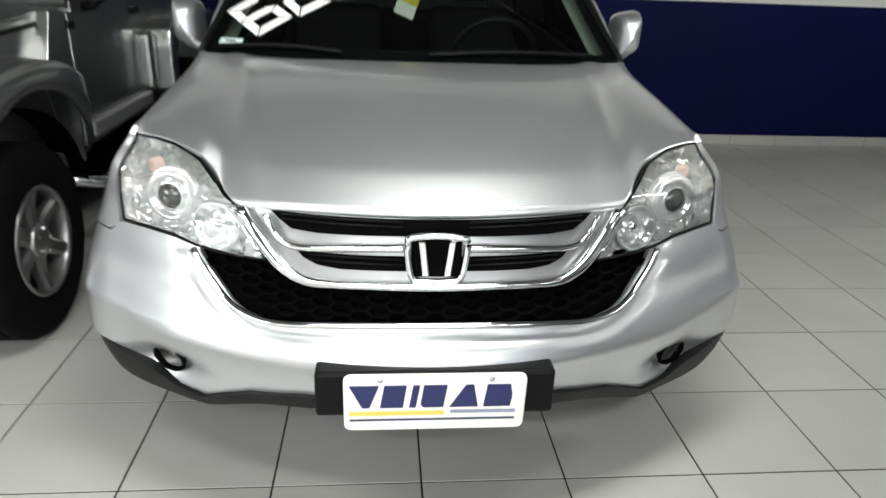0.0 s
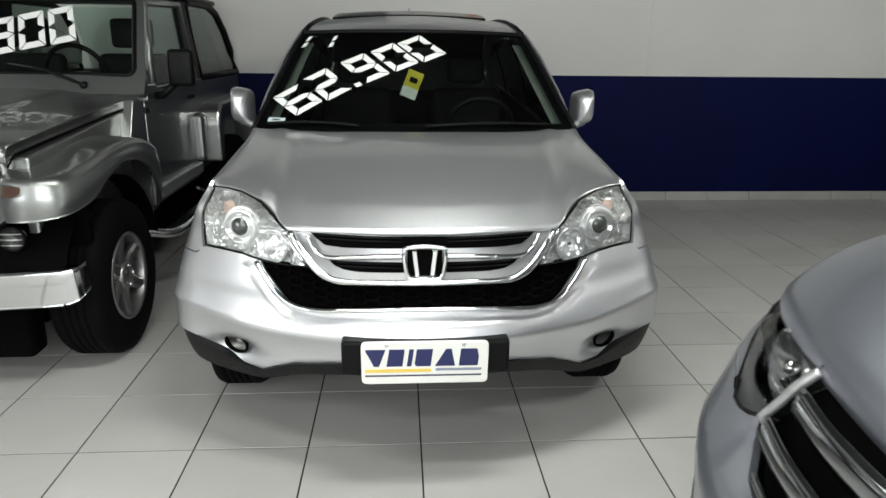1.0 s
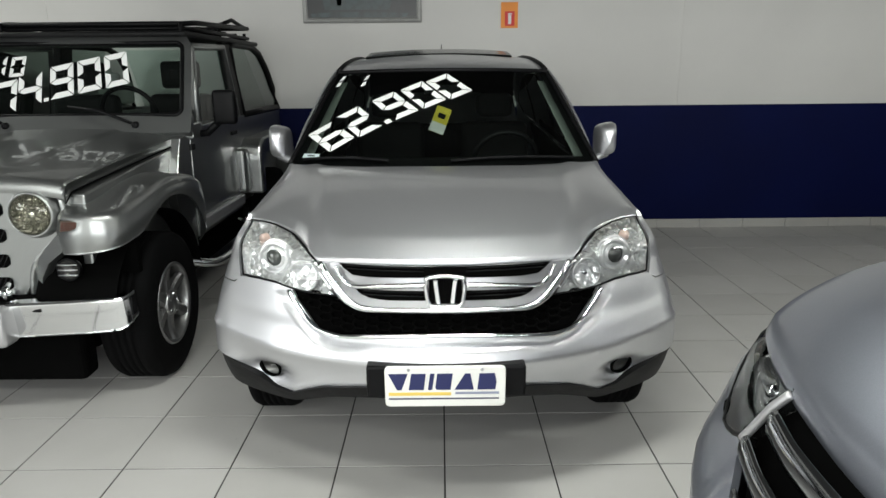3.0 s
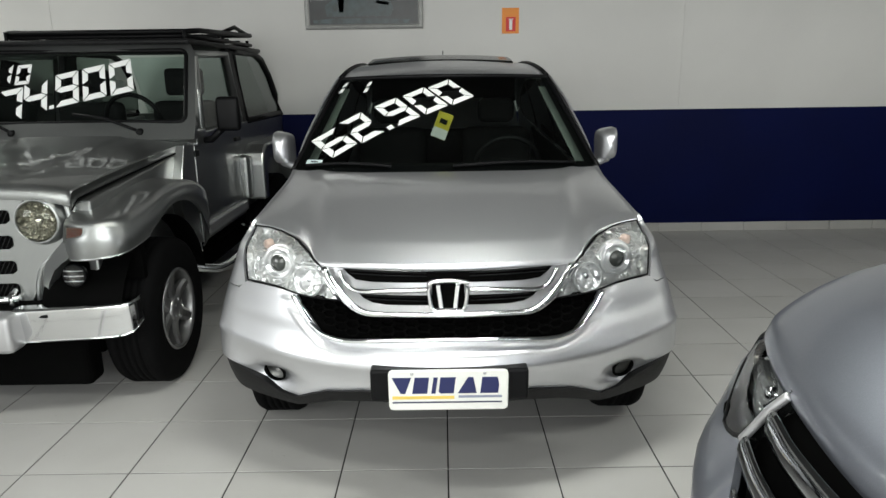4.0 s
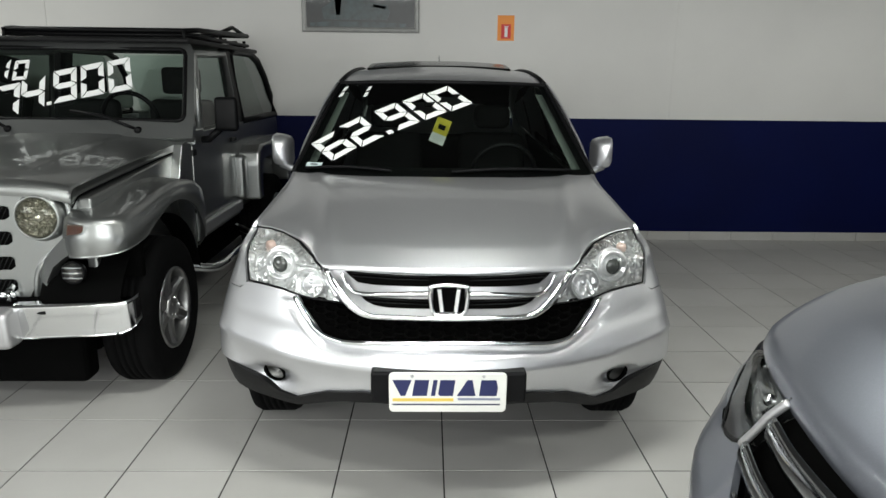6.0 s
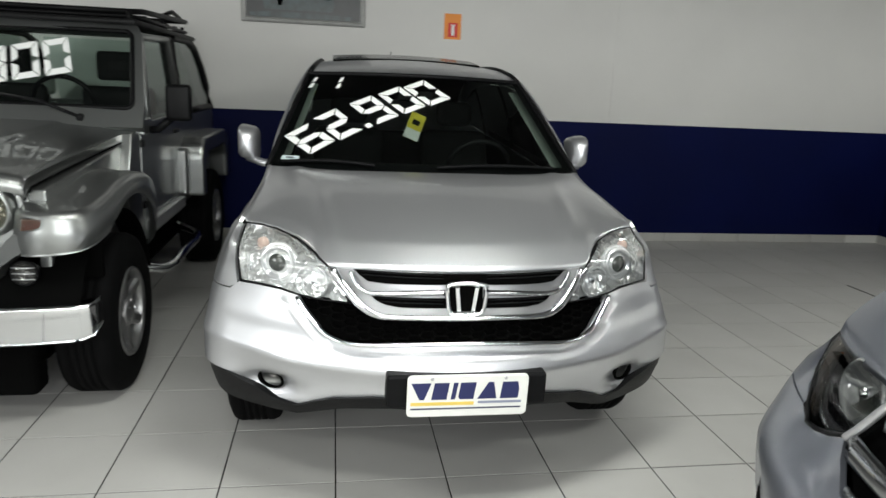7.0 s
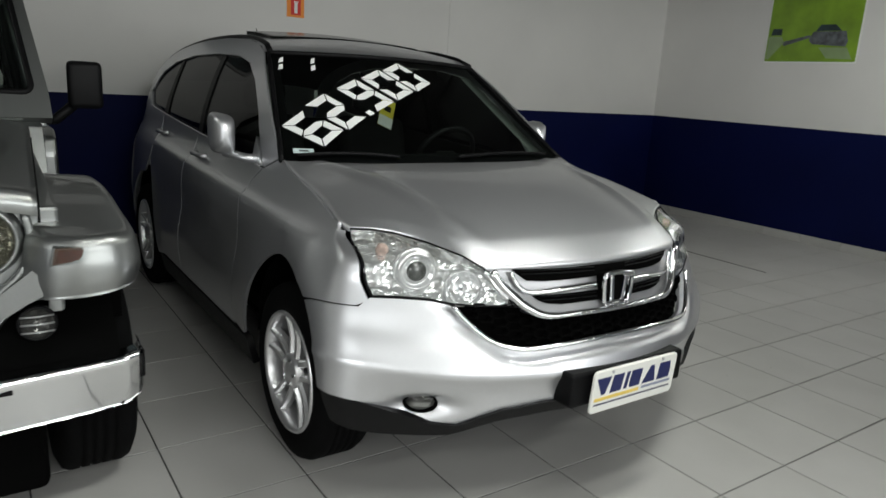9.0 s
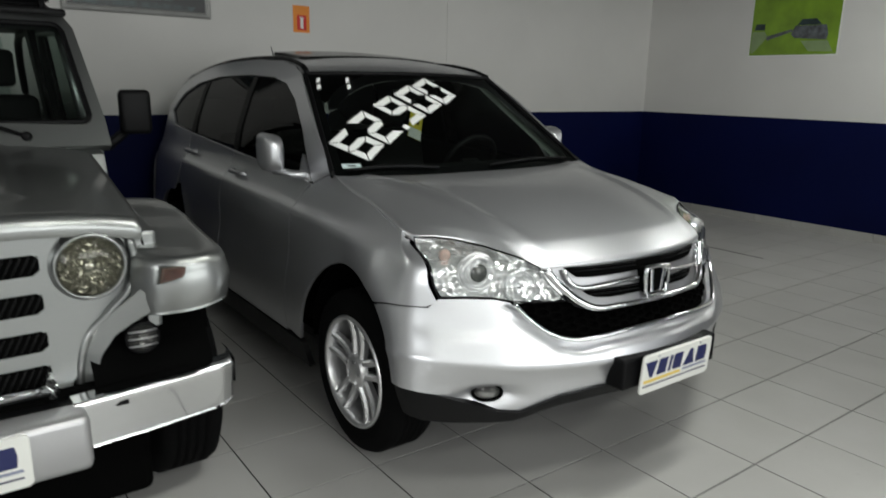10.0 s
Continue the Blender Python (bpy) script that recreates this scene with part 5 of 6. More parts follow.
        def wing(a, b):
            p = plan[min(90, max(0, round(a * 90)))]
            low, top = rim_low(a), rim_top(a)
            inner = Vector((0.585, min(1.78, max(0.56, p.y + 0.05))))
            d = inner - p
            d.normalize()
            r = 0.045
            if b < 0.45:
                q, z = p, low + (top - r - low) * b / 0.45
                q = p - d * (0.012 * math.sin(math.pi * b / 0.45))
            elif b < 0.75:
                t = (b - 0.45) / 0.3 * math.pi / 2
                q, z = p + d * (r * (1 - math.cos(t))), top - r + r * math.sin(t)
            else:
                t = (b - 0.75) / 0.25
                q, z = (p + d * r).lerp(inner, t), top + 0.012 * t
            return Vector((s * q.x, q.y, z))

        vs, fc = grid(wing, 90, 24)
        m0 = len(vs)
        for i in range(91):
            p = Vector(vs[i])
            vs.append(p + Vector((-s * 0.02, 0.02, 0.0)))
        fc += [(i, i + 1, m0 + i + 1, m0 + i) for i in range(90)]
        shape("front_wing", vs, fc, JEEP_SILVER, car)
        # apron that sweeps from the fold beside the lamp down to the bumper
        apron = [(0.575, 0.90), (0.494, 0.828), (0.424, 0.759), (0.395, 0.656), (0.388, 0.585), (0.435, 0.60), (0.45, 0.679), (0.497, 0.752), (0.555, 0.795), (0.598, 0.822), (0.60, 0.88)]
        if s < 0:
            apron = [(-x, z) for x, z in reversed(apron)]
        vs, fc = skin(apron, lambda p, q: Vector((p, 0.553 - 0.42 * max(0.0, abs(p) - 0.40), q)), 0.03, 0.0, 0.05)
        shape("wing_apron", vs, fc, JEEP_SILVER, car)
        part("wing_deck_fill", block(min(s * 0.50, s * 0.60), max(s * 0.50, s * 0.60), 0.60, 1.80, 0.90, 1.0), JEEP_SILVER, car)
        m0, p0 = (s * 0.670), 0.427
        ind = new("indicator")
        ind.parent = car
        poly = [(-0.046, -0.024), (0.036, -0.016), (0.044, 0.022), (-0.036, 0.024)]
        n = len(poly)
        vs = [(m0 + s * a, p0 - 0.004, 0.950 + b) for a, b in poly] + [(m0 + s * a, p0 + 0.03, 0.950 + b) for a, b in poly]
        shape("reflector", vs, [tuple(range(n))] + [(i, (i + 1) % n, n + (i + 1) % n, n + i) for i in range(n)], surface("amber_housing", (0.10, 0.055, 0.035), 0.35, 0.3, 0.2, 40), ind, "dull brown housing behind clear lens", False)
        vs = [(m0 + s * a * 0.82, p0 - 0.007, 0.950 + b * 0.78) for a, b in poly] + [(m0 + s * a * 0.82, p0 + 0.03, 0.950 + b * 0.78) for a, b in poly]
        shape("amber_bulb", vs, [tuple(range(n))] + [(i, (i + 1) % n, n + (i + 1) % n, n + i) for i in range(n)], AMBER, ind, "small amber bulb cover", False)
        vs = [(m0 + s * a * 1.12, p0 - 0.010, 0.950 + b * 1.15) for a, b in poly] + [(m0 + s * a * 1.15, p0 + 0.02, 0.950 + b * 1.2) for a, b in poly]
        shape("lens", vs, [tuple(range(n))] + [(i, (i + 1) % n, n + (i + 1) % n, n + i) for i in range(n)], LENS, ind, "", False)
        vs, fc = lathe([(0.010, 0.001), (0.008, 0.018), (0, 0.022)], 16)
        shape("side_repeater", vs, fc, LENS, car, "small round clear repeater", True, pose(s * 0.846, 1.13, 0.975, 0, 0, 0 if s > 0 else 180))
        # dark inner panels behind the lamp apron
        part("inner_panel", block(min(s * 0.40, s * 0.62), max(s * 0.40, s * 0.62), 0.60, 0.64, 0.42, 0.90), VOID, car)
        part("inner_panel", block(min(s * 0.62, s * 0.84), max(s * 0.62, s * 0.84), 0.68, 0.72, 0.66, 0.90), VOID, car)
        path = [bonnet(s, k / 20) + Vector((s * 0.002, 0, -0.045)) for k in range(21)]
        vs, fc = sweep(path, 0.004, 6)
        shape("bonnet_gap", vs, fc, VOID, car, "dark shut line under the bonnet edge")
        # arch liner
        vs, fc = [], []
        for k in range(25):
            a = radians(5 + 170 * k / 24)
            for x in (0.42, 0.80):
                vs.append((s * x, 1.05 - 0.60 * math.cos(a), 0.40 + 0.50 * math.sin(a)))
        fc = [(2 * k, 2 * k + 1, 2 * k + 3, 2 * k + 2) for k in range(24)]
        shape("wheel_arch_liner", vs, fc, VOID, car)
        # rear wing panel behind the arch, down to the sill
        bm = prism([(1.60, 0.52), (1.84, 0.50), (1.86, 1.24), (1.70, 1.22), (1.55, 0.90), (1.60, 0.75)], s * 0.60, s * 0.722, 0.005)
        part("door_post", bm, JEEP_SILVER, car)
        # door
        door = part("front_door", prism([(1.87, 0.56), (2.90, 0.56), (2.93, 0.62), (2.93, 1.29), (1.87, 1.27)], s * 0.64, s * 0.725, 0.006), JEEP_SILVER, car)
        part("step_pad", prism([(1.90, 0.60), (2.85, 0.60), (2.85, 0.68), (1.90, 0.68)], s * 0.72, s * 0.765, 0.012), SATIN, door)
        for z in (0.78, 1.15):
            part("hinge", block(s * 0.725 - 0.012, s * 0.725 + 0.012, 1.845, 1.915, z - 0.02, z + 0.02, 0.004), CLADDING, door)
        part("handle", block(s * 0.73 - 0.016, s * 0.73 + 0.016, 2.72, 2.84, 1.15, 1.18, 0.006), BLACK, door)
        # window frame of the door
        rect = [(2.03, 1.27), (2.20, 1.78), (2.90, 1.80), (2.93, 1.28)]
        path = [(s * (0.722 - 0.12 * (z - 1.27)), y, z) for y, z in rect]
        vs, fc = sweep(path, 0.030, 8)
        shape("window_frame", vs, fc, JEEP_SILVER, door)
        vs = [(s * (0.712 - 0.12 * (z - 1.27)), y, z) for y, z in ((2.05, 1.28), (2.21, 1.765), (2.88, 1.785), (2.91, 1.29))]
        shape("window_pane", vs, [(0, 1, 2, 3) if s < 0 else (3, 2, 1, 0)], glass("door_glass", (0.56, 0.66, 0.62)), door, "clear greenish door glass", False)
        # hardtop side: low panel, dark frame with a rounded rear corner, one long pane
        bm = prism([(2.936, 0.60), (4.30, 0.60), (4.40, 0.80), (4.40, 1.28), (2.936, 1.28)], s * 0.62, s * 0.722, 0.006)
        part("rear_side", bm, JEEP_SILVER, car)
        lean = lambda y, z, d=0.0: Vector((s * (0.705 + d - 0.12 * (z - 1.27)), y, z))
        edge = [(3.16, 1.28), (3.12, 1.80), (3.22, 1.835), (3.80, 1.835), (4.02, 1.78), (4.20, 1.64), (4.32, 1.46), (4.38, 1.28)]
        vs, fc = sweep([lean(y, z, 0.004) for y, z in edge], 0.030, 8, True)
        shape("hardtop_frame", vs, fc, CLADDING, car, "dark hardtop window frame")
        shape("rear_side_window", [lean(y, z) for y, z in edge], [tuple(range(len(edge)))[::1 if s < 0 else -1]], glass("hardtop_glass", (0.32, 0.38, 0.355)), car, "dark hardtop side glass", False)
        bm = block(s * 0.66 - 0.03, s * 0.66 + 0.03, 2.95, 3.14, 1.27, 1.84, 0.015)
        for v in bm.verts:
            v.co.x -= s * 0.12 * (v.co.z - 1.55)
        part("top_post", bm, CLADDING, car)
        # boxy rear wheel flare with a lower step in front
        flare = [(2.95, 0.66), (2.95, 0.96), (2.98, 1.05), (3.08, 1.10), (4.08, 1.10), (4.18, 1.06), (4.22, 0.98), (4.22, 0.66), (4.12, 0.66), (4.10, 0.88), (4.02, 0.97), (3.18, 0.97), (3.08, 0.88), (3.06, 0.66)]
        part("rear_flare", prism(flare, s * 0.69, s * 0.885, 0.022, 3), JEEP_SILVER, car)
        part("flare_step", block(min(s * 0.69, s * 0.79), max(s * 0.69, s * 0.79), 2.84, 2.97, 0.68, 1.03, 0.035, 3), JEEP_SILVER, car)
        wheel(car, 1.0, s, 0.395, 0.26, 0.225, 6, 0.875, DARK_ALLOY, "dull six-spoke alloy rim", False, 0.0)
        wheel(car, 3.58, s, 0.395, 0.26, 0.225, 6, 0.875, DARK_ALLOY, "dull six-spoke alloy rim", False, 0.0)
        # step bar
        vs, fc = sweep(curve_through([(s * 0.70, 1.62, 0.46), (s * 0.86, 1.74, 0.42), (s * 0.88, 2.2, 0.42), (s * 0.86, 2.72, 0.42), (s * 0.70, 2.85, 0.46)], 30), 0.028, 10)
        shape("step_bar", vs, fc, CHROME, car, "chrome tubular step bar")
        # mirror
        mir = new("door_mirror")
        mir.parent = car
        part("shell", block(s * 0.93 - 0.075, s * 0.93 + 0.075, 1.94, 2.01, 1.285, 1.505, 0.025, 3), BLACK, mir, "", True)
        vs, fc = sweep([(s * 0.70, 2.02, 1.22), (s * 0.80, 1.99, 1.23), (s * 0.89, 1.985, 1.31)], 0.024, 8)
        shape("arm", vs, fc, BLACK, mir)
        # driving lamp under the wing
        at = pose(s * 0.580, 0.525, 0.722, 0, 0, -90)
        fog = new("driving_lamp")
        fog.parent = car
        fog.matrix_basis = at
        vs, fc = lathe([(-0.05, 0.03), (-0.03, 0.052), (0.0, 0.056), (0.006, 0.05), (0.0, 0.046)], 28)
        shape("housing", vs, fc, BLACK, fog)
        vs, fc = lathe([(0.0, 0.047), (-0.02, 0.035), (-0.03, 0.001)], 28)
        shape("reflector", vs, fc, surface("dim_reflector", (0.12, 0.12, 0.115), 0.25, 0.8, 0.4, 40), fog)
        for z in (-0.025, 0.0, 0.025):
            vs, fc = sweep([(0.006, -0.045, z), (0.012, 0, z), (0.006, 0.045, z)], 0.003, 6)
            shape("guard_wire", vs, fc, SATIN, fog)

    # bumper: chrome ends, plain middle with the plate
    def bump(a, b):
        # flat bright plate with a rolled top lip, its lower edge rising to the turned end
        k = min(5, int(a * 6))
        t = a * 6 - k
        rows = [(0.345, 0.388), (0.50, 0.400), (0.68, 0.418), (0.815, 0.438), (0.852, 0.452), (0.866, 0.480), (0.868, 0.540)]
        (x0, y0), (x1, y1) = rows[k], rows[k + 1]
        x, y = x0 + (x1 - x0) * t, y0 + (y1 - y0) * t
        low = 0.432 + 0.012 * a + 0.045 * max(0.0, a - 0.45) / 0.55
        high = 0.598 + 0.018 * a
        if b < 0.6:
            return x, y + 0.020 * (1 - b / 0.6), low + (high - 0.014 - low) * b / 0.6
        if b < 0.85:
            q = (b - 0.6) / 0.25 * math.pi / 2
            return x - 0.004 * math.sin(q), y + 0.014 * (1 - math.cos(q)), high - 0.014 + 0.014 * math.sin(q)
        return x - 0.02 * (b - 0.85), y + 0.014 + 0.06 * (b - 0.85) / 0.15, high

    for s in (-1, 1):
        vs, fc = grid(lambda a, b: Vector((s * bump(a, b)[0], bump(a, b)[1], bump(a, b)[2])), 36, 20)
        m0 = len(vs)
        for i in range(37):
            vs.append(Vector(vs[i]) + Vector((-s * 0.03 * (i / 36) ** 3, 0.05 * (1 - (i / 36) ** 3), 0.0)))
        fc += [(i, i + 1, m0 + i + 1, m0 + i) for i in range(36)]
        shape("bumper_end", vs, fc, CHROME, car, "mirror-bright chrome bumper end")
        part("end_cap", block(min(s * 0.846, s * 0.874), max(s * 0.846, s * 0.874), 0.492, 0.545, 0.505, 0.600, 0.006), BLACK, car, "black bumper end cap")
    part("bumper_middle", block(-0.375, 0.375, 0.305, 0.43, 0.415, 0.592, 0.025, 3), SATIN, car, "satin grey bumper middle", True)
    display_plate(car, pose(0.0, 0.300, 0.505, 0, 0, 0))
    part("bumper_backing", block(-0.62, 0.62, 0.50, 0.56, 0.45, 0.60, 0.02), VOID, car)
    part("bumper_shelf", block(-0.50, 0.50, 0.40, 0.58, 0.555, 0.575, 0.005), BLACK, car)
    vs, fc = sweep([(-0.32, 0.50, 0.615), (0.32, 0.50, 0.615)], 0.02, 8)
    shape("winch_bar", vs, fc, CHROME, car)
    for s in (-1, 1):
        vs, fc = sweep([(s * 0.30, 0.51, 0.66), (s * 0.30, 0.47, 0.64), (s * 0.30, 0.47, 0.60)], 0.014, 8)
        shape("tow_hook", vs, fc, CHROME, car)

    # windscreen frame and glass
    def screen(u, v):
        return Vector((u * (0.69 - 0.05 * v), 1.83 + 0.27 * v - 0.02 * (1 - u * u), 1.37 + 0.42 * v))

    ring = []
    for cu, cv, a0 in ((0.955, 0.93, 0), (-0.955, 0.93, 90), (-0.955, 0.07, 180), (0.955, 0.07, 270)):
        ring += [(cu + 0.06 * math.cos(radians(a0 + k * 18)), cv + 0.10 * math.sin(radians(a0 + k * 18))) for k in range(6)]
    # frame as four joined strips round the glass
    def strip(poly):
        return skin(poly, lambda a, b: screen(a, b), 0.09, 0.0, 0.05)

    top = [p for p in ring if p[1] > 0.9]
    low = [p for p in ring if p[1] < 0.1]
    vs, fc = strip([(1.10, 1.0), (1.05, 1.15), (-1.05, 1.15), (-1.10, 1.0)] + sorted(top, key=lambda p: p[0]))
    shape("screen_header", vs, fc, JEEP_SILVER, car)
    vs, fc = strip([(-1.105, 0.0), (-1.09, -0.28), (1.09, -0.28), (1.105, 0.0)] + sorted(low, key=lambda p: -p[0]))
    shape("screen_sill", vs, fc, JEEP_SILVER, car)
    for s in (-1, 1):
        vs, fc = strip([(s * 1.015, 0.07), (s * 1.105, 0.0), (s * 1.10, 1.0), (s * 1.015, 0.93)])
        shape("screen_post", vs, fc, JEEP_SILVER, car)
        bm = block(s * 0.72 - 0.03, s * 0.72 + 0.03, 1.86, 2.04, 1.2, 1.30, 0.01)
        part("cowl_end", bm, JEEP_SILVER, car)
    vs, fc = skin(ring, screen, 0.12, -0.012, 0.0)
    pane = shape("windscreen", vs, fc, glass("jeep_windscreen_glass", (0.66, 0.76, 0.71)), car, "greenish windscreen glass")
    pane.visible_shadow = False
    path = [screen(a, b) for a, b in ring]
    vs, fc = sweep(path, 0.014, 8, True)
    shape("screen_seal", vs, fc, BLACK, car)
    part("cowl", block(-0.66, 0.66, 1.76, 1.87, 1.24, 1.27, 0.008), JEEP_SILVER, car)
    for u, du in ((-0.55, -0.45), (0.62, -0.62)):
        base = Vector((u * 0.69, 1.78, 1.30))
        vs, fc = lathe([(-0.03, 0.022), (0.02, 0.022), (0.026, 0.012), (0.027, 0.001)], 14)
        shape("wiper_pivot", vs, fc, BLACK, car, "", True, Matrix.Translation(base) @ pose(0, 0, 0, 0, 0, -90))
        tip = screen(u + du, 0.10) + Vector((0, -0.02, 0))
        vs, fc = sweep([base, base.lerp(tip, 0.5) + Vector((0, -0.02, 0.03)), tip], 0.010, 6)
        shape("wiper_arm", vs, fc, BLACK, car)

    # price on the glass
    price = new("price_sticker")
    price.parent = car
    tagged(price, "white vinyl price digits on the windscreen")

    def stroke(quad):
        vs = [screen(a, b) + Vector((0, -0.010, 0.003)) for a, b in quad]
        n = len(vs)
        vs += [p + Vector((0, 0.004, 0)) for p in vs]
        shape("digit_stroke", vs, [tuple(range(n))] + [(i, (i + 1) % n, n + (i + 1) % n, n + i) for i in range(n)], WHITE_FILM, price, "", False)

    for ch, u, v in (("7", -0.755, 0.425), ("4", -0.535, 0.540), ("9", -0.250, 0.665), ("0", 0.002, 0.750), ("0", 0.255, 0.825)):
        for quad in seven_segment(ch):
            stroke([(u + 0.212 * a + 0.065 * b, v + 0.075 * a - 0.475 * b) for a, b in quad])
    stroke([(-0.245, 0.215), (-0.205, 0.230), (-0.198, 0.180), (-0.238, 0.165)])
    for ch, u in (("1", -0.845), ("0", -0.655)):
        for quad in seven_segment(ch):
            stroke([(u + 0.14 * a + 0.02 * b, 0.82 + 0.02 * a - 0.295 * b) for a, b in quad])

    # roof, rack, snorkel
    bm = block(-0.68, 0.68, 2.08, 3.92, 1.840, 1.876, 0.016, 3)
    for v in bm.verts:
        v.co.z += 0.02 * (1 - (v.co.x / 0.68) ** 2)
    part("hardtop_roof", bm, CLADDING, car, "black hardtop roof", True)
    rack = new("roof_rack")
    rack.parent = car
    rail = [(-0.60, 2.26, 1.930), (0.60, 2.26, 1.930), (0.64, 2.42, 1.945), (0.64, 3.75, 1.985), (-0.64, 3.75, 1.985), (-0.64, 2.42, 1.945)]
    vs, fc = sweep(rail, 0.018, 8, True)
    shape("upper_rail", vs, fc, BLACK, rack)
    vs, fc = sweep([(x, y, 1.902) for x, y, z in rail], 0.013, 8, True)
    shape("lower_rail", vs, fc, BLACK, rack)
    for y in (2.5, 2.8, 3.1, 3.4):
        vs, fc = sweep([(-0.64, y, 1.915), (0.64, y, 1.915)], 0.012, 6)
        shape("cross_bar", vs, fc, BLACK, rack)
    for x, y in ((-0.60, 2.24), (0.60, 2.24), (-0.62, 3.0), (0.62, 3.0), (-0.62, 3.7), (0.62, 3.7)):
        vs, fc = sweep([(x, y, 1.86), (x, y, 1.94)], 0.014, 6)
        shape("foot", vs, fc, BLACK, rack)
    vs, fc = sweep([(0.62, 3.0, 1.965), (0.62, 3.35, 2.03), (0.62, 3.75, 1.985)], 0.016, 6)
    shape("rear_hoop", vs, fc, BLACK, rack)
    vs, fc = sweep([(-0.80, 1.70, 1.15), (-0.80, 1.80, 1.3), (-0.78, 2.15, 1.80)], 0.035, 10)
    snork = shape("snorkel", vs, fc, BLACK, car, "black air intake snorkel")
    part("intake_head", block(-0.86, -0.68, 2.08, 2.30, 1.83, 1.92, 0.02), BLACK, snork)

    # tail, floor and cabin
    part("tail_panel", block(-0.70, 0.70, 4.34, 4.40, 0.6, 1.30, 0.02), JEEP_SILVER, car)
    shape("rear_window", [(-0.60, 4.37, 1.30), (0.60, 4.37, 1.30), (0.54, 3.94, 1.82), (-0.54, 3.94, 1.82)], [(0, 1, 2, 3)], glass("tail_glass", (0.78, 0.88, 0.84)), car, "", False)
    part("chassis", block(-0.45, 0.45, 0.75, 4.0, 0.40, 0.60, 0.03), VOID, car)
    # solid black block added in place of the deep shade under the nose
    part("under_nose_shade", block(-0.585, 0.585, 0.54, 0.68, 0.15, 0.60, 0.03, 3), VOID, car, "black block standing in for shade under the nose")
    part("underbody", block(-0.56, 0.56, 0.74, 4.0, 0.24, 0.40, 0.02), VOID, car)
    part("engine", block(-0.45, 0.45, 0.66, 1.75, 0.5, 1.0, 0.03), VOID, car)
    part("dashboard", block(-0.66, 0.66, 1.93, 2.18, 1.10, 1.34, 0.04), CABIN, car)
    part("bulkhead", block(-0.66, 0.66, 1.80, 1.88, 0.6, 1.28), VOID, car)
    for x in (-0.36, 0.36):
        seat = new("front_seat")
        seat.parent = car
        bm = block(x - 0.24, x + 0.24, 2.72, 2.86, 0.80, 1.46, 0.05, 3)
        part("backrest", bm, CABIN, seat, "", True)
        part("cushion", block(x - 0.24, x + 0.24, 2.3, 2.75, 0.75, 0.90, 0.05, 3), CABIN, seat, "", True)
        bm = block(x - 0.14, x + 0.14, 2.76, 2.86, 1.50, 1.70, 0.03, 3)
        part("headrest", bm, CABIN, seat, "", True)
        bm = block(x - 0.075, x + 0.075, 2.755, 2.865, 1.55, 1.65, 0.02, 2)
        part("headrest_insert", bm, CLOTH, seat, "paler headrest middle")
    cover = part("rear_headrest", block(-0.64, -0.34, 3.52, 3.60, 1.36, 1.56, 0.035, 3), surface("pale_cushion", (0.30, 0.34, 0.30), 0.8, 0, 0.1, 20), car, "pale rounded rear headrest", True)
    part("white_cover", block(-0.57, -0.42, 3.48, 3.53, 1.49, 1.62, 0.02, 3), WHITE_FILM, cover, "white cover on the headrest", True)
    ringp = [(-0.05 + 0.21 + 0.19 * math.cos(t), 2.32 - 0.06 * math.sin(t), 1.34 + 0.18 * math.sin(t)) for t in [2 * math.pi * k / 32 for k in range(32)]]
    vs, fc = sweep(ringp, 0.016, 8, True)
    shape("steering_wheel", vs, fc, BLACK, car)
    return car


build_jeep()

# ---- the blue-grey car whose nose points at the path ----
NOSE_CAR = Body(
    spline([(0.2, -0.05), (0.4, -0.16), (0.55, -0.225), (0.7, -0.22), (0.85, -0.165), (1.0, -0.115), (1.03, -0.09), (1.08, 0.0)]),
    spline([(0.2, 0.88), (0.5, 0.955), (0.75, 0.955), (0.9, 0.90), (1.0, 0.81), (1.05, 0.785), (1.1, 0.770), (1.2, 0.752), (1.5, 0.66), (1.62, 0.60)]),
    0.40,
    0.40,
    spline([(0.4, 1.0), (3.0, 1.0), (4.2, 0.9)]),
)


BOWL = faceted_chrome("lamp_bowl", 20, 0.35)
BOWL.node_tree.nodes["Principled BSDF"].inputs["Base Color"].default_value = (0.40, 0.41, 0.41, 1)
HOUSING = surface("lamp_housing_black", (0.006, 0.0065, 0.0065), 0.16, 0, 0.2, 20, 0, 100, 0, 0.5)
MARKER = surface("side_marker_strip", (0.30, 0.27, 0.25), 0.10, 0.75, 0.3, 40)
SMOKED = surface("smoked_reflector", (0.11, 0.11, 0.11), 0.18, 0.9, 0.6, 25)


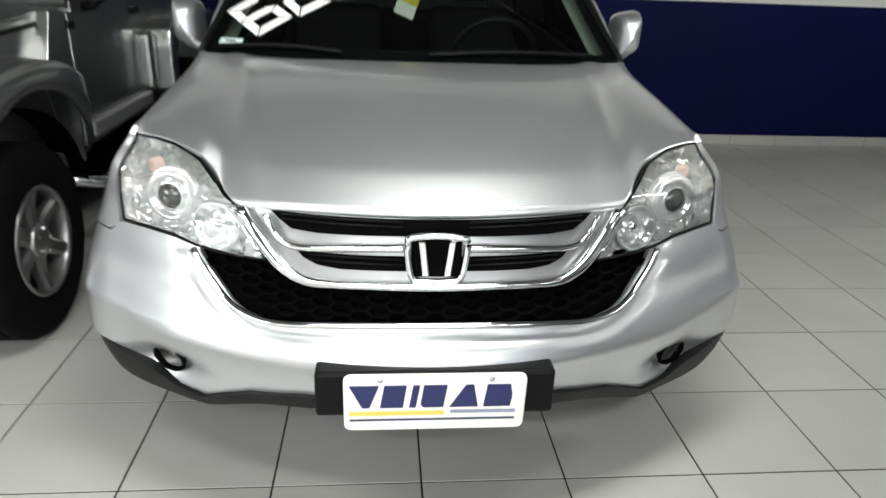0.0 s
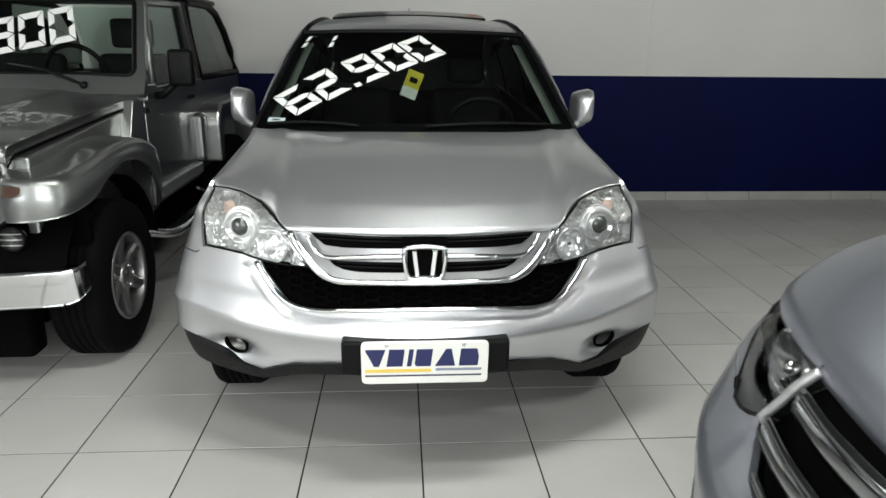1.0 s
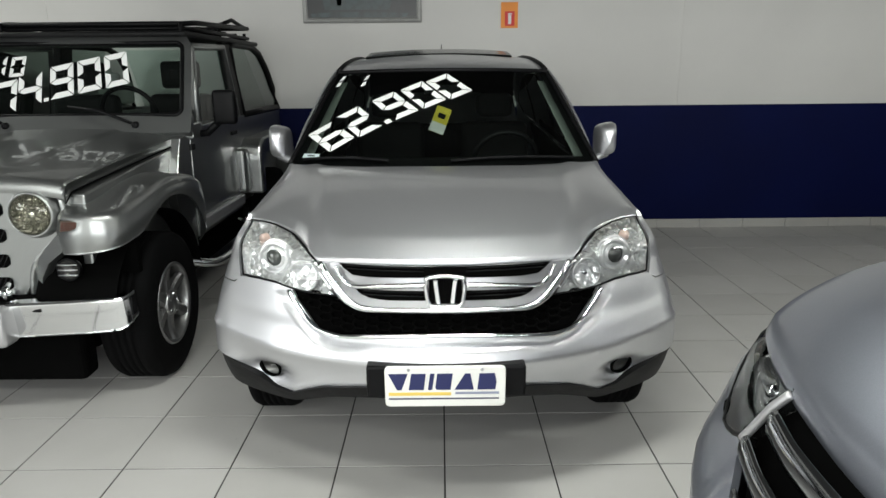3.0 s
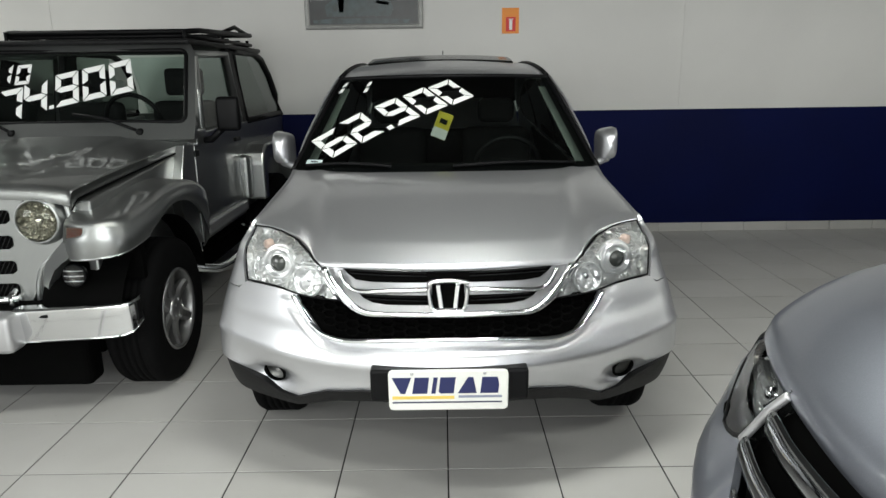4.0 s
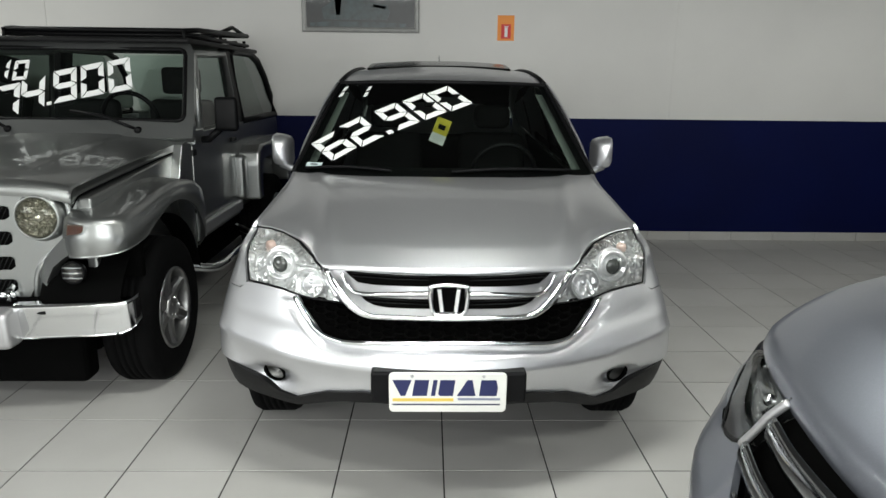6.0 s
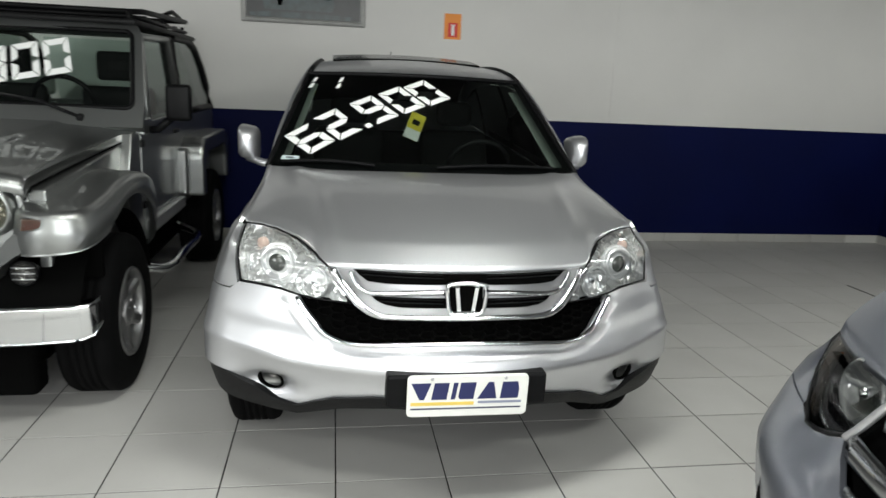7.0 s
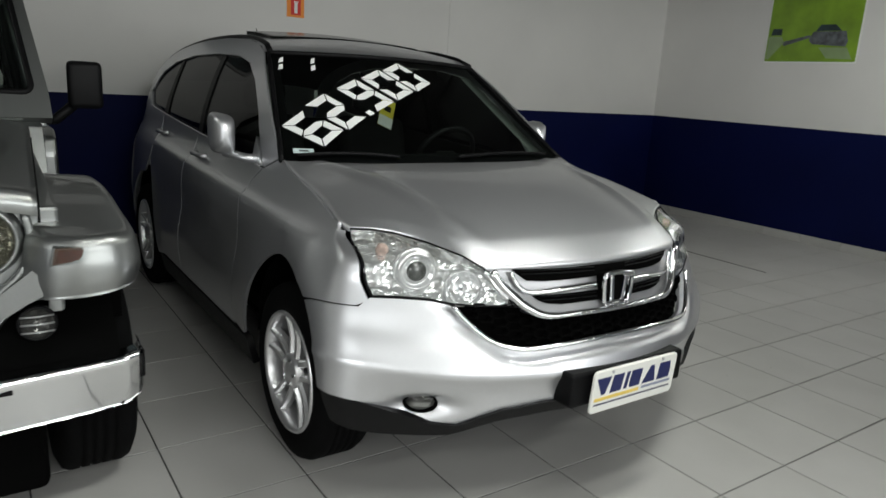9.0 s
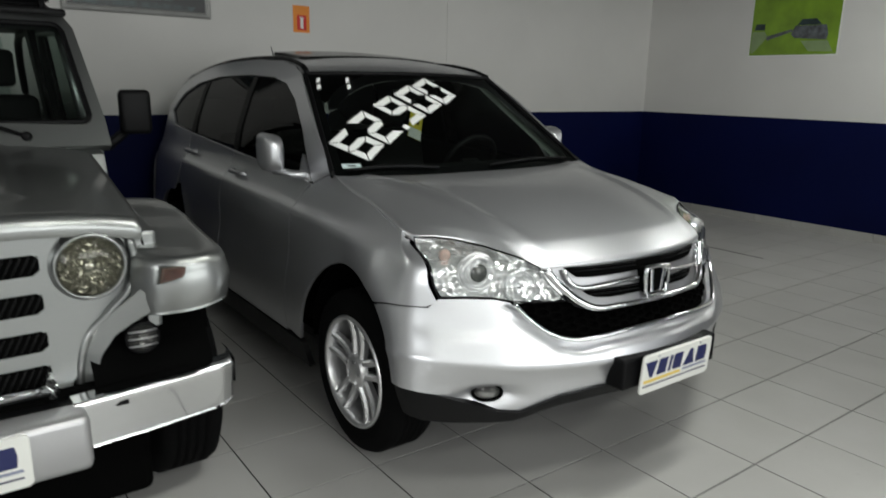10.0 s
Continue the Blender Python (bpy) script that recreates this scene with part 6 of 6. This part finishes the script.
def build_nose_car():
    car = thing("parked_car", "blue-grey metallic car with slanted headlamps and chrome grille bars", "car", (0.735, -1.87, 0), -78)
    X, Y, F = NOSE_CAR.x, NOSE_CAR.y, NOSE_CAR.at
    axle_f, axle_r = 0.85, 3.45

    lamp_out = [(0.758, 1.046), (0.700, 1.048), (0.616, 1.045), (0.528, 1.040), (0.458, 1.032), (0.480, 0.996), (0.512, 0.945), (0.548, 0.898), (0.600, 0.872), (0.650, 0.856), (0.690, 0.850), (0.716, 0.876), (0.742, 0.95), (0.758, 1.015)]
    # bumper
    arch_pts = lambda yc, r, a0, a1, n: [Y(yc - r * math.cos(radians(a0 + (a1 - a0) * k / n)), 0.36 + r * math.sin(radians(a0 + (a1 - a0) * k / n))) for k in range(n + 1)]
    half = [X(0, 0.30), X(0.4, 0.29), X(0.7, 0.27), X(0.82, 0.27)] + arch_pts(axle_f, 0.43, -5, 52, 8) + [Y(0.52, 0.80), X(0.83, 0.872), X(0.722, 0.868), X(0.690, 0.844), X(0.65, 0.850), X(0.600, 0.866), X(0.552, 0.890), X(0.540, 0.85), X(0.50, 0.80), X(0.40, 0.775), X(0.2, 0.765), X(0, 0.765)]

    def dent(a, b):
        x = abs(F(a, b).x)
        return 0.010 * math.exp(-(((b - 0.70) / 0.05) ** 2)) - 0.03 * math.exp(-(((x - 0.845) / 0.055) ** 2) - ((b - 0.555) / 0.085) ** 2)

    vs, fc = skin(mirror_pts(half), F, 0.04, 0, 0.015, dent)
    shape("front_bumper", vs, fc, BLUE_SILVER, car)
    # grille
    g = mirror_pts([X(0, 0.77), X(0.2, 0.77), X(0.40, 0.78), X(0.50, 0.805), X(0.545, 0.85), X(0.556, 0.888), X(0.52, 0.935), X(0.486, 0.985), X(0.45, 1.03), X(0.2, 1.012), X(0, 1.008)])
    vs, fc = skin(g, F, 0.05, -0.03, 0.0)
    grille = shape("grille", vs, fc, VOID, car, "black grille behind chrome bars")
    for rows, r in (([(-0.455, 0.972), (-0.35, 0.962), (-0.17, 0.955), (0, 0.952)], 0.014), ([(-0.522, 0.885), (-0.40, 0.872), (-0.20, 0.862), (0, 0.860)], 0.014), ([(-0.49, 0.812), (-0.36, 0.798), (-0.18, 0.788), (0, 0.785)], 0.006)):
        pts = [F(*X(x, z)) for x, z in rows]
        pts = pts + [Vector((-p.x, p.y, p.z)) for p in reversed(pts[:-1])]
        vs, fc = sweep(curve_through(pts, 60), r, 12, False, 2.3)
        shape("chrome_bar", vs, fc, SHADED_CHROME, grille, "chrome grille bar")
    for s in (-1, 1):
        lampo = new("headlamp")
        lampo.parent = car
        poly = [X(x, z) for x, z in lamp_out]
        if s < 0:
            poly = [(-a, b) for a, b in reversed(poly)]
        vs, fc = skin(poly, F, 0.03, 0.002, 0.0)
        shape("lens", vs, fc, LENS, lampo, "clear slanted headlamp lens")
        vs, fc = skin(poly, F, 0.025, -0.05, -0.05, lambda a, b: 0.014 * math.sin(F(a, b).x * 50) * math.sin(b * 60))
        shape("housing", vs, fc, HOUSING, lampo, "gloss black lamp housing")
        # large bright main bowl with its bulb shield, small outer bowl, pale side strip
        for x, z, r, mat, nm in ((0.585, 0.966, 0.074, BOWL, "main_bowl"), (0.700, 0.915, 0.026, SMOKED, "side_bowl")):
            c = F(*X(s * x, z)) + Vector((0, 0.044, 0))
            at = Matrix.Translation(c) @ Vector((1, 0, 0)).rotation_difference(Vector((0.35 * s, -0.93, 0.1))).to_matrix().to_4x4()
            vs, fc = lathe([(-0.01, r * 1.04), (0.012, r), (0.014, r * 0.95), (0.002, r * 0.78), (-0.014, r * 0.45), (-0.02, r * 0.2), (-0.02, 0.001)], 40)
            bowl = shape(nm, vs, fc, mat, lampo, "", True, at)
            if nm == "main_bowl":
                vs, fc = lathe([(-0.02, 0.016), (0.004, 0.016), (0.012, 0.011), (0.014, 0.001)], 20)
                shape("bulb_shield", vs, fc, CHROME, bowl)
        strip = [X(s * x, z) for x, z in ((0.750, 1.036), (0.750, 1.010), (0.735, 0.952), (0.711, 0.884), (0.692, 0.868), (0.700, 0.925), (0.712, 0.985), (0.716, 1.036))]
        vs, fc = skin(strip if s > 0 else strip[::-1], F, 0.02, -0.014, -0.012, lambda a, b: 0.003 * math.sin(b * 260))
        shape("side_marker", vs, fc, MARKER, lampo, "pale amber side marker strip")
        low = [F(*X(s * x, z)) + Vector((0, -0.002, 0)) for x, z in ((0.548, 0.893), (0.514, 0.940), (0.484, 0.988), (0.458, 1.028))]
        vs, fc = sweep(curve_through(low, 24), 0.009, 8)
        shape("lamp_trim", vs, fc, SATIN, lampo, "bright lower lamp trim")
        vs, fc = sweep([F(a, b) for a, b in poly], 0.0055, 6, True)
        shape("seal", vs, fc, BLACK, lampo)
        # fog lamp recess
        c = F(*X(s * 0.845, 0.555)) + Vector((-0.012 * s, 0.012, 0))
        out = Vector((0.74 * s, -0.67, 0))
        at = Matrix.Translation(c) @ Vector((1, 0, 0)).rotation_difference(out).to_matrix().to_4x4()
        fog = new("fog_lamp")
        fog.parent = car
        fog.matrix_basis = at @ Matrix.Diagonal((1.0, 0.62, 1.05, 1.0))
        vs, fc = lathe([(-0.01, 0.098), (0.006, 0.09), (-0.03, 0.06), (-0.03, 0.045)], 36)
        shape("surround", vs, fc, BLACK, fog)
        vs, fc = lathe([(-0.008, 0.001), (-0.01, 0.02), (-0.016, 0.04), (-0.03, 0.05)], 28)
        shape("lens", vs, fc, SMOKE, fog)
        vs, fc = lathe([(-0.03, 0.048), (-0.05, 0.03), (-0.055, 0.001)], 28)
        shape("reflector", vs, fc, FACETS, fog)

    # bonnet
    fy = lambda x: F(*X(x, 1.035)).y
    fz = spline([(0, 1.014), (0.2, 1.018), (0.43, 1.042), (0.60, 1.052), (0.72, 1.055), (0.9, 1.05)])

    rise = lambda w: 0.85 * (1 - (1 - w) ** 5) + 0.15 * w

    def bonnet(u, w):
        xf = 0.75 * abs(u)
        y0, z0 = fy(xf) - 0.012, fz(xf)
        y1, z1 = 1.05 - 0.12 * (1 - u * u), 1.20
        z = z0 + (z1 - z0) * rise(w) + 0.044 * (1 - abs(u) ** 4) * min(1, w * 6) * (1 - w)
        z -= 0.016 * max(0, 1 - w * 40) ** 2
        edge = 1.05 + 0.150 * rise(w)
        wide = NOSE_CAR.half(edge) - 0.006
        return Vector((u * (0.75 + (wide - 0.75) * min(1, w * 5)), y0 + (y1 - y0) * w, z))

    vs, fc = grid(bonnet, 56, 50, -1, 1)
    n0 = len(vs)
    for i in range(57):
        vs.append(Vector(vs[i]) + Vector((0, 0.006, -0.02)))
    fc += [(i + 1, i, n0 + i, n0 + i + 1) for i in range(56)]
    shape("bonnet", vs, fc, BLUE_SILVER, car)
    belt = lambda y: 1.185 + 0.04 * (y - 1.05)
    for s in (-1, 1):
        side = lambda poly: poly if s > 0 else [(-a, b) for a, b in reversed(poly)]
        top = [Y(0.24 + 0.81 * w, 1.049 + 0.150 * rise(w)) for w in (1.0, 0.8, 0.6, 0.4, 0.25, 0.12, 0.03)]
        poly = arch_pts(axle_f, 0.43, 54, 176, 14) + [Y(1.5, 0.38), Y(1.5, 1.1), Y(1.4, belt(1.4))] + top + [X(0.766, 1.03), X(0.752, 0.95), X(0.724, 0.872), X(0.835, 0.878), Y(0.525, 0.81)]
        vs, fc = skin(side(poly), F, 0.05, 0, 0.012)
        shape("front_wing", vs, fc, BLUE_SILVER, car)
        for nm, y0, y1 in (("front_door", 1.508, 2.45), ("rear_door", 2.46, 3.25)):
            vs, fc = skin(side([Y(y0, 0.36), Y(y1 - (0.25 if nm == "rear_door" else 0), 0.36), Y(y1, 0.8), Y(y1, belt(y1)), Y(y0, belt(y0))]), F, 0.1, 0, 0.012)
            shape(nm, vs, fc, BLUE_SILVER, car)
        quarter = [Y(3.26, 0.82)] + [Y(axle_r - 0.43 * math.cos(radians(a)), 0.36 + 0.43 * math.sin(radians(a))) for a in range(96, 178, 9)] + [Y(4.25, 0.36), Y(4.3, 0.9), Y(4.2, 1.25), Y(3.9, 1.3), Y(3.26, belt(3.26))]
        vs, fc = skin(side(quarter), F, 0.1, 0, 0.012)
        shape("rear_quarter", vs, fc, BLUE_SILVER, car)
        vs, fc = skin(side([Y(1.31, 0.2), Y(3.0, 0.2), Y(3.0, 0.355), Y(1.31, 0.355)]), F, 0.1, 0, 0.02)
        shape("sill", vs, fc, BLACK, car)
        frame_poly = [Y(1.05, 1.165), Y(1.45, 1.40), Y(1.85, 1.56), Y(2.5, 1.60), Y(3.2, 1.57), Y(3.8, 1.42), Y(4.1, 1.28), Y(3.85, 1.30), Y(3.6, 1.42), Y(3.1, 1.51), Y(2.5, 1.54), Y(1.95, 1.51), Y(1.60, 1.38), Y(1.30, 1.185)]
        vs, fc = skin(side(frame_poly), F, 0.08, 0, 0.01)
        shape("roof_rail", vs, fc, BLUE_SILVER, car)
        vs, fc = skin(side([Y(1.32, 1.175), Y(1.60, 1.375), Y(1.95, 1.505), Y(2.5, 1.535), Y(3.1, 1.505), Y(3.6, 1.415), Y(3.84, 1.298), Y(2.5, belt(2.5))]), F, 0.15, -0.008, 0.004)
        shape("side_window", vs, fc, TINTED, car)
        for yc in (axle_f, axle_r):
            vs, fc = [], []
            for k in range(17):
                a = radians(-20 + 220 * k / 16)
                for x in (0.5, 0.90):
                    vs.append((s * x, yc - 0.44 * math.cos(a), 0.36 + 0.44 * math.sin(a)))
            shape("wheel_arch_liner", vs, [(2 * k, 2 * k + 1, 2 * k + 3, 2 * k + 2) for k in range(16)], VOID, car)
            wheel(car, yc, s, 0.335, 0.205, 0.215, 5, 0.92, ALLOY, "five twin-spoke alloy rim")
        part("door_mirror", block(s * 0.96 - 0.09, s * 0.96 + 0.09, 1.50, 1.60, 1.20, 1.33, 0.035, 3), BLUE_SILVER, car, "", True)
    scr = lambda u, v: Vector((u * (0.80 - 0.17 * v), 1.07 + 0.80 * v - 0.12 * (1 - u * u), 1.165 + 0.40 * v + 0.02 * v * (1 - u * u)))
    vs, fc = grid(scr, 16, 10, -1, 1)
    shape("windscreen", vs, fc, TINTED, car)
    vs, fc = grid(lambda u, v: Vector((u * NOSE_CAR.half(1.58) * (1 - 0.08 * v), 1.86 + 1.9 * v - 0.1 * (1 - u * u) * (1 - v), 1.565 + 0.05 * math.sin(math.pi * min(1, v + 0.15)) - 0.15 * max(0, v - 0.6) + 0.02 * (1 - u * u))), 16, 16, -1, 1)
    shape("roof", vs, fc, BLUE_SILVER, car)
    vs, fc = grid(lambda u, v: Vector((u * NOSE_CAR.half(0.34 + 1.1 * v) * 0.9, 4.28 - 0.5 * max(0, v - 0.72) * 3 + 0.06 * (1 - u * u), 0.34 + 1.1 * v)), 12, 14, -1, 1)
    shape("tailgate", vs, fc, BLUE_SILVER, car)
    part("underbody", block(-0.75, 0.75, 0.1, 4.1, 0.22, 0.34, 0.03), VOID, car)
    part("engine_bay", block(-0.42, 0.42, 0.1, 0.95, 0.32, 0.9, 0.03), VOID, car)
    part("cabin_floor", block(-0.75, 0.75, 1.0, 4.0, 0.34, 0.9), CABIN, car)
    return car


build_nose_car()

# ---- floor tiles and skirting ----
PITCH, GAP = 0.45, 0.0065


def tile_mesh(name, w, d, h, chamfer):
    a, b, c = w / 2, d / 2, chamfer
    vs = [(-a + c, -b + c, 0), (a - c, -b + c, 0), (a - c, b - c, 0), (-a + c, b - c, 0), (-a, -b, -c), (a, -b, -c), (a, b, -c), (-a, b, -c), (-a, -b, -h), (a, -b, -h), (a, b, -h), (-a, b, -h)]
    fc = [(0, 1, 2, 3)] + [(4 + i, 4 + (i + 1) % 4, (i + 1) % 4, i) for i in range(4)] + [(8 + i, 8 + (i + 1) % 4, 4 + (i + 1) % 4, 4 + i) for i in range(4)]
    me = bpy.data.meshes.new(name)
    me.from_pydata(vs, [], fc)
    me.materials.append(TILE)
    return me, vs, fc


tile_data, tv, tf = tile_mesh("tile", PITCH - GAP, PITCH - GAP, 0.003, 0.0006)
rest_v, rest_f = [], []
rng = random.Random(5)
for i in range(-14, 13):
    for j in range(-15, 10):
        x, y = (i + 0.5) * PITCH, (j + 0.5) * PITCH
        if y > NORTH - 0.2 or x > EAST - 0.1:
            continue
        if -8 <= i <= 8 and -5 <= j <= 9:
            ob = new("tile", tile_data)
            ob.parent = floor
            ob.matrix_basis = pose(x, y, rng.uniform(-0.0003, 0.0003), rng.uniform(-0.03, 0.03), rng.uniform(-0.03, 0.03), 0)
        else:
            n = len(rest_v)
            rest_v += [(x + vx, y + vy, vz) for vx, vy, vz in tv]
            rest_f += [tuple(n + k for k in f) for f in tf]
rest = shape("tile_field", rest_v, rest_f, TILE, floor, "", False)
tagged(rest, "pale glazed tiles further out", "", "", "stuff")

skirt_data, sv, sf = tile_mesh("skirting_tile", PITCH - 0.004, 0.09, 0.010, 0.002)
for k in range(20):
    x = (k - 8 + 0.5) * PITCH
    ob = new("skirting_tile", skirt_data)
    ob.parent = wall_north
    ob.matrix_basis = pose(x, NORTH - 0.011, 0.0455, 90, 0, 0)
for k in range(15):
    y = NORTH - 0.02 - (k + 0.5) * PITCH
    ob = new("skirting_tile", skirt_data)
    ob.parent = wall_east
    ob.matrix_basis = pose(EAST - 0.011, y, 0.0455, 90, 0, -90)
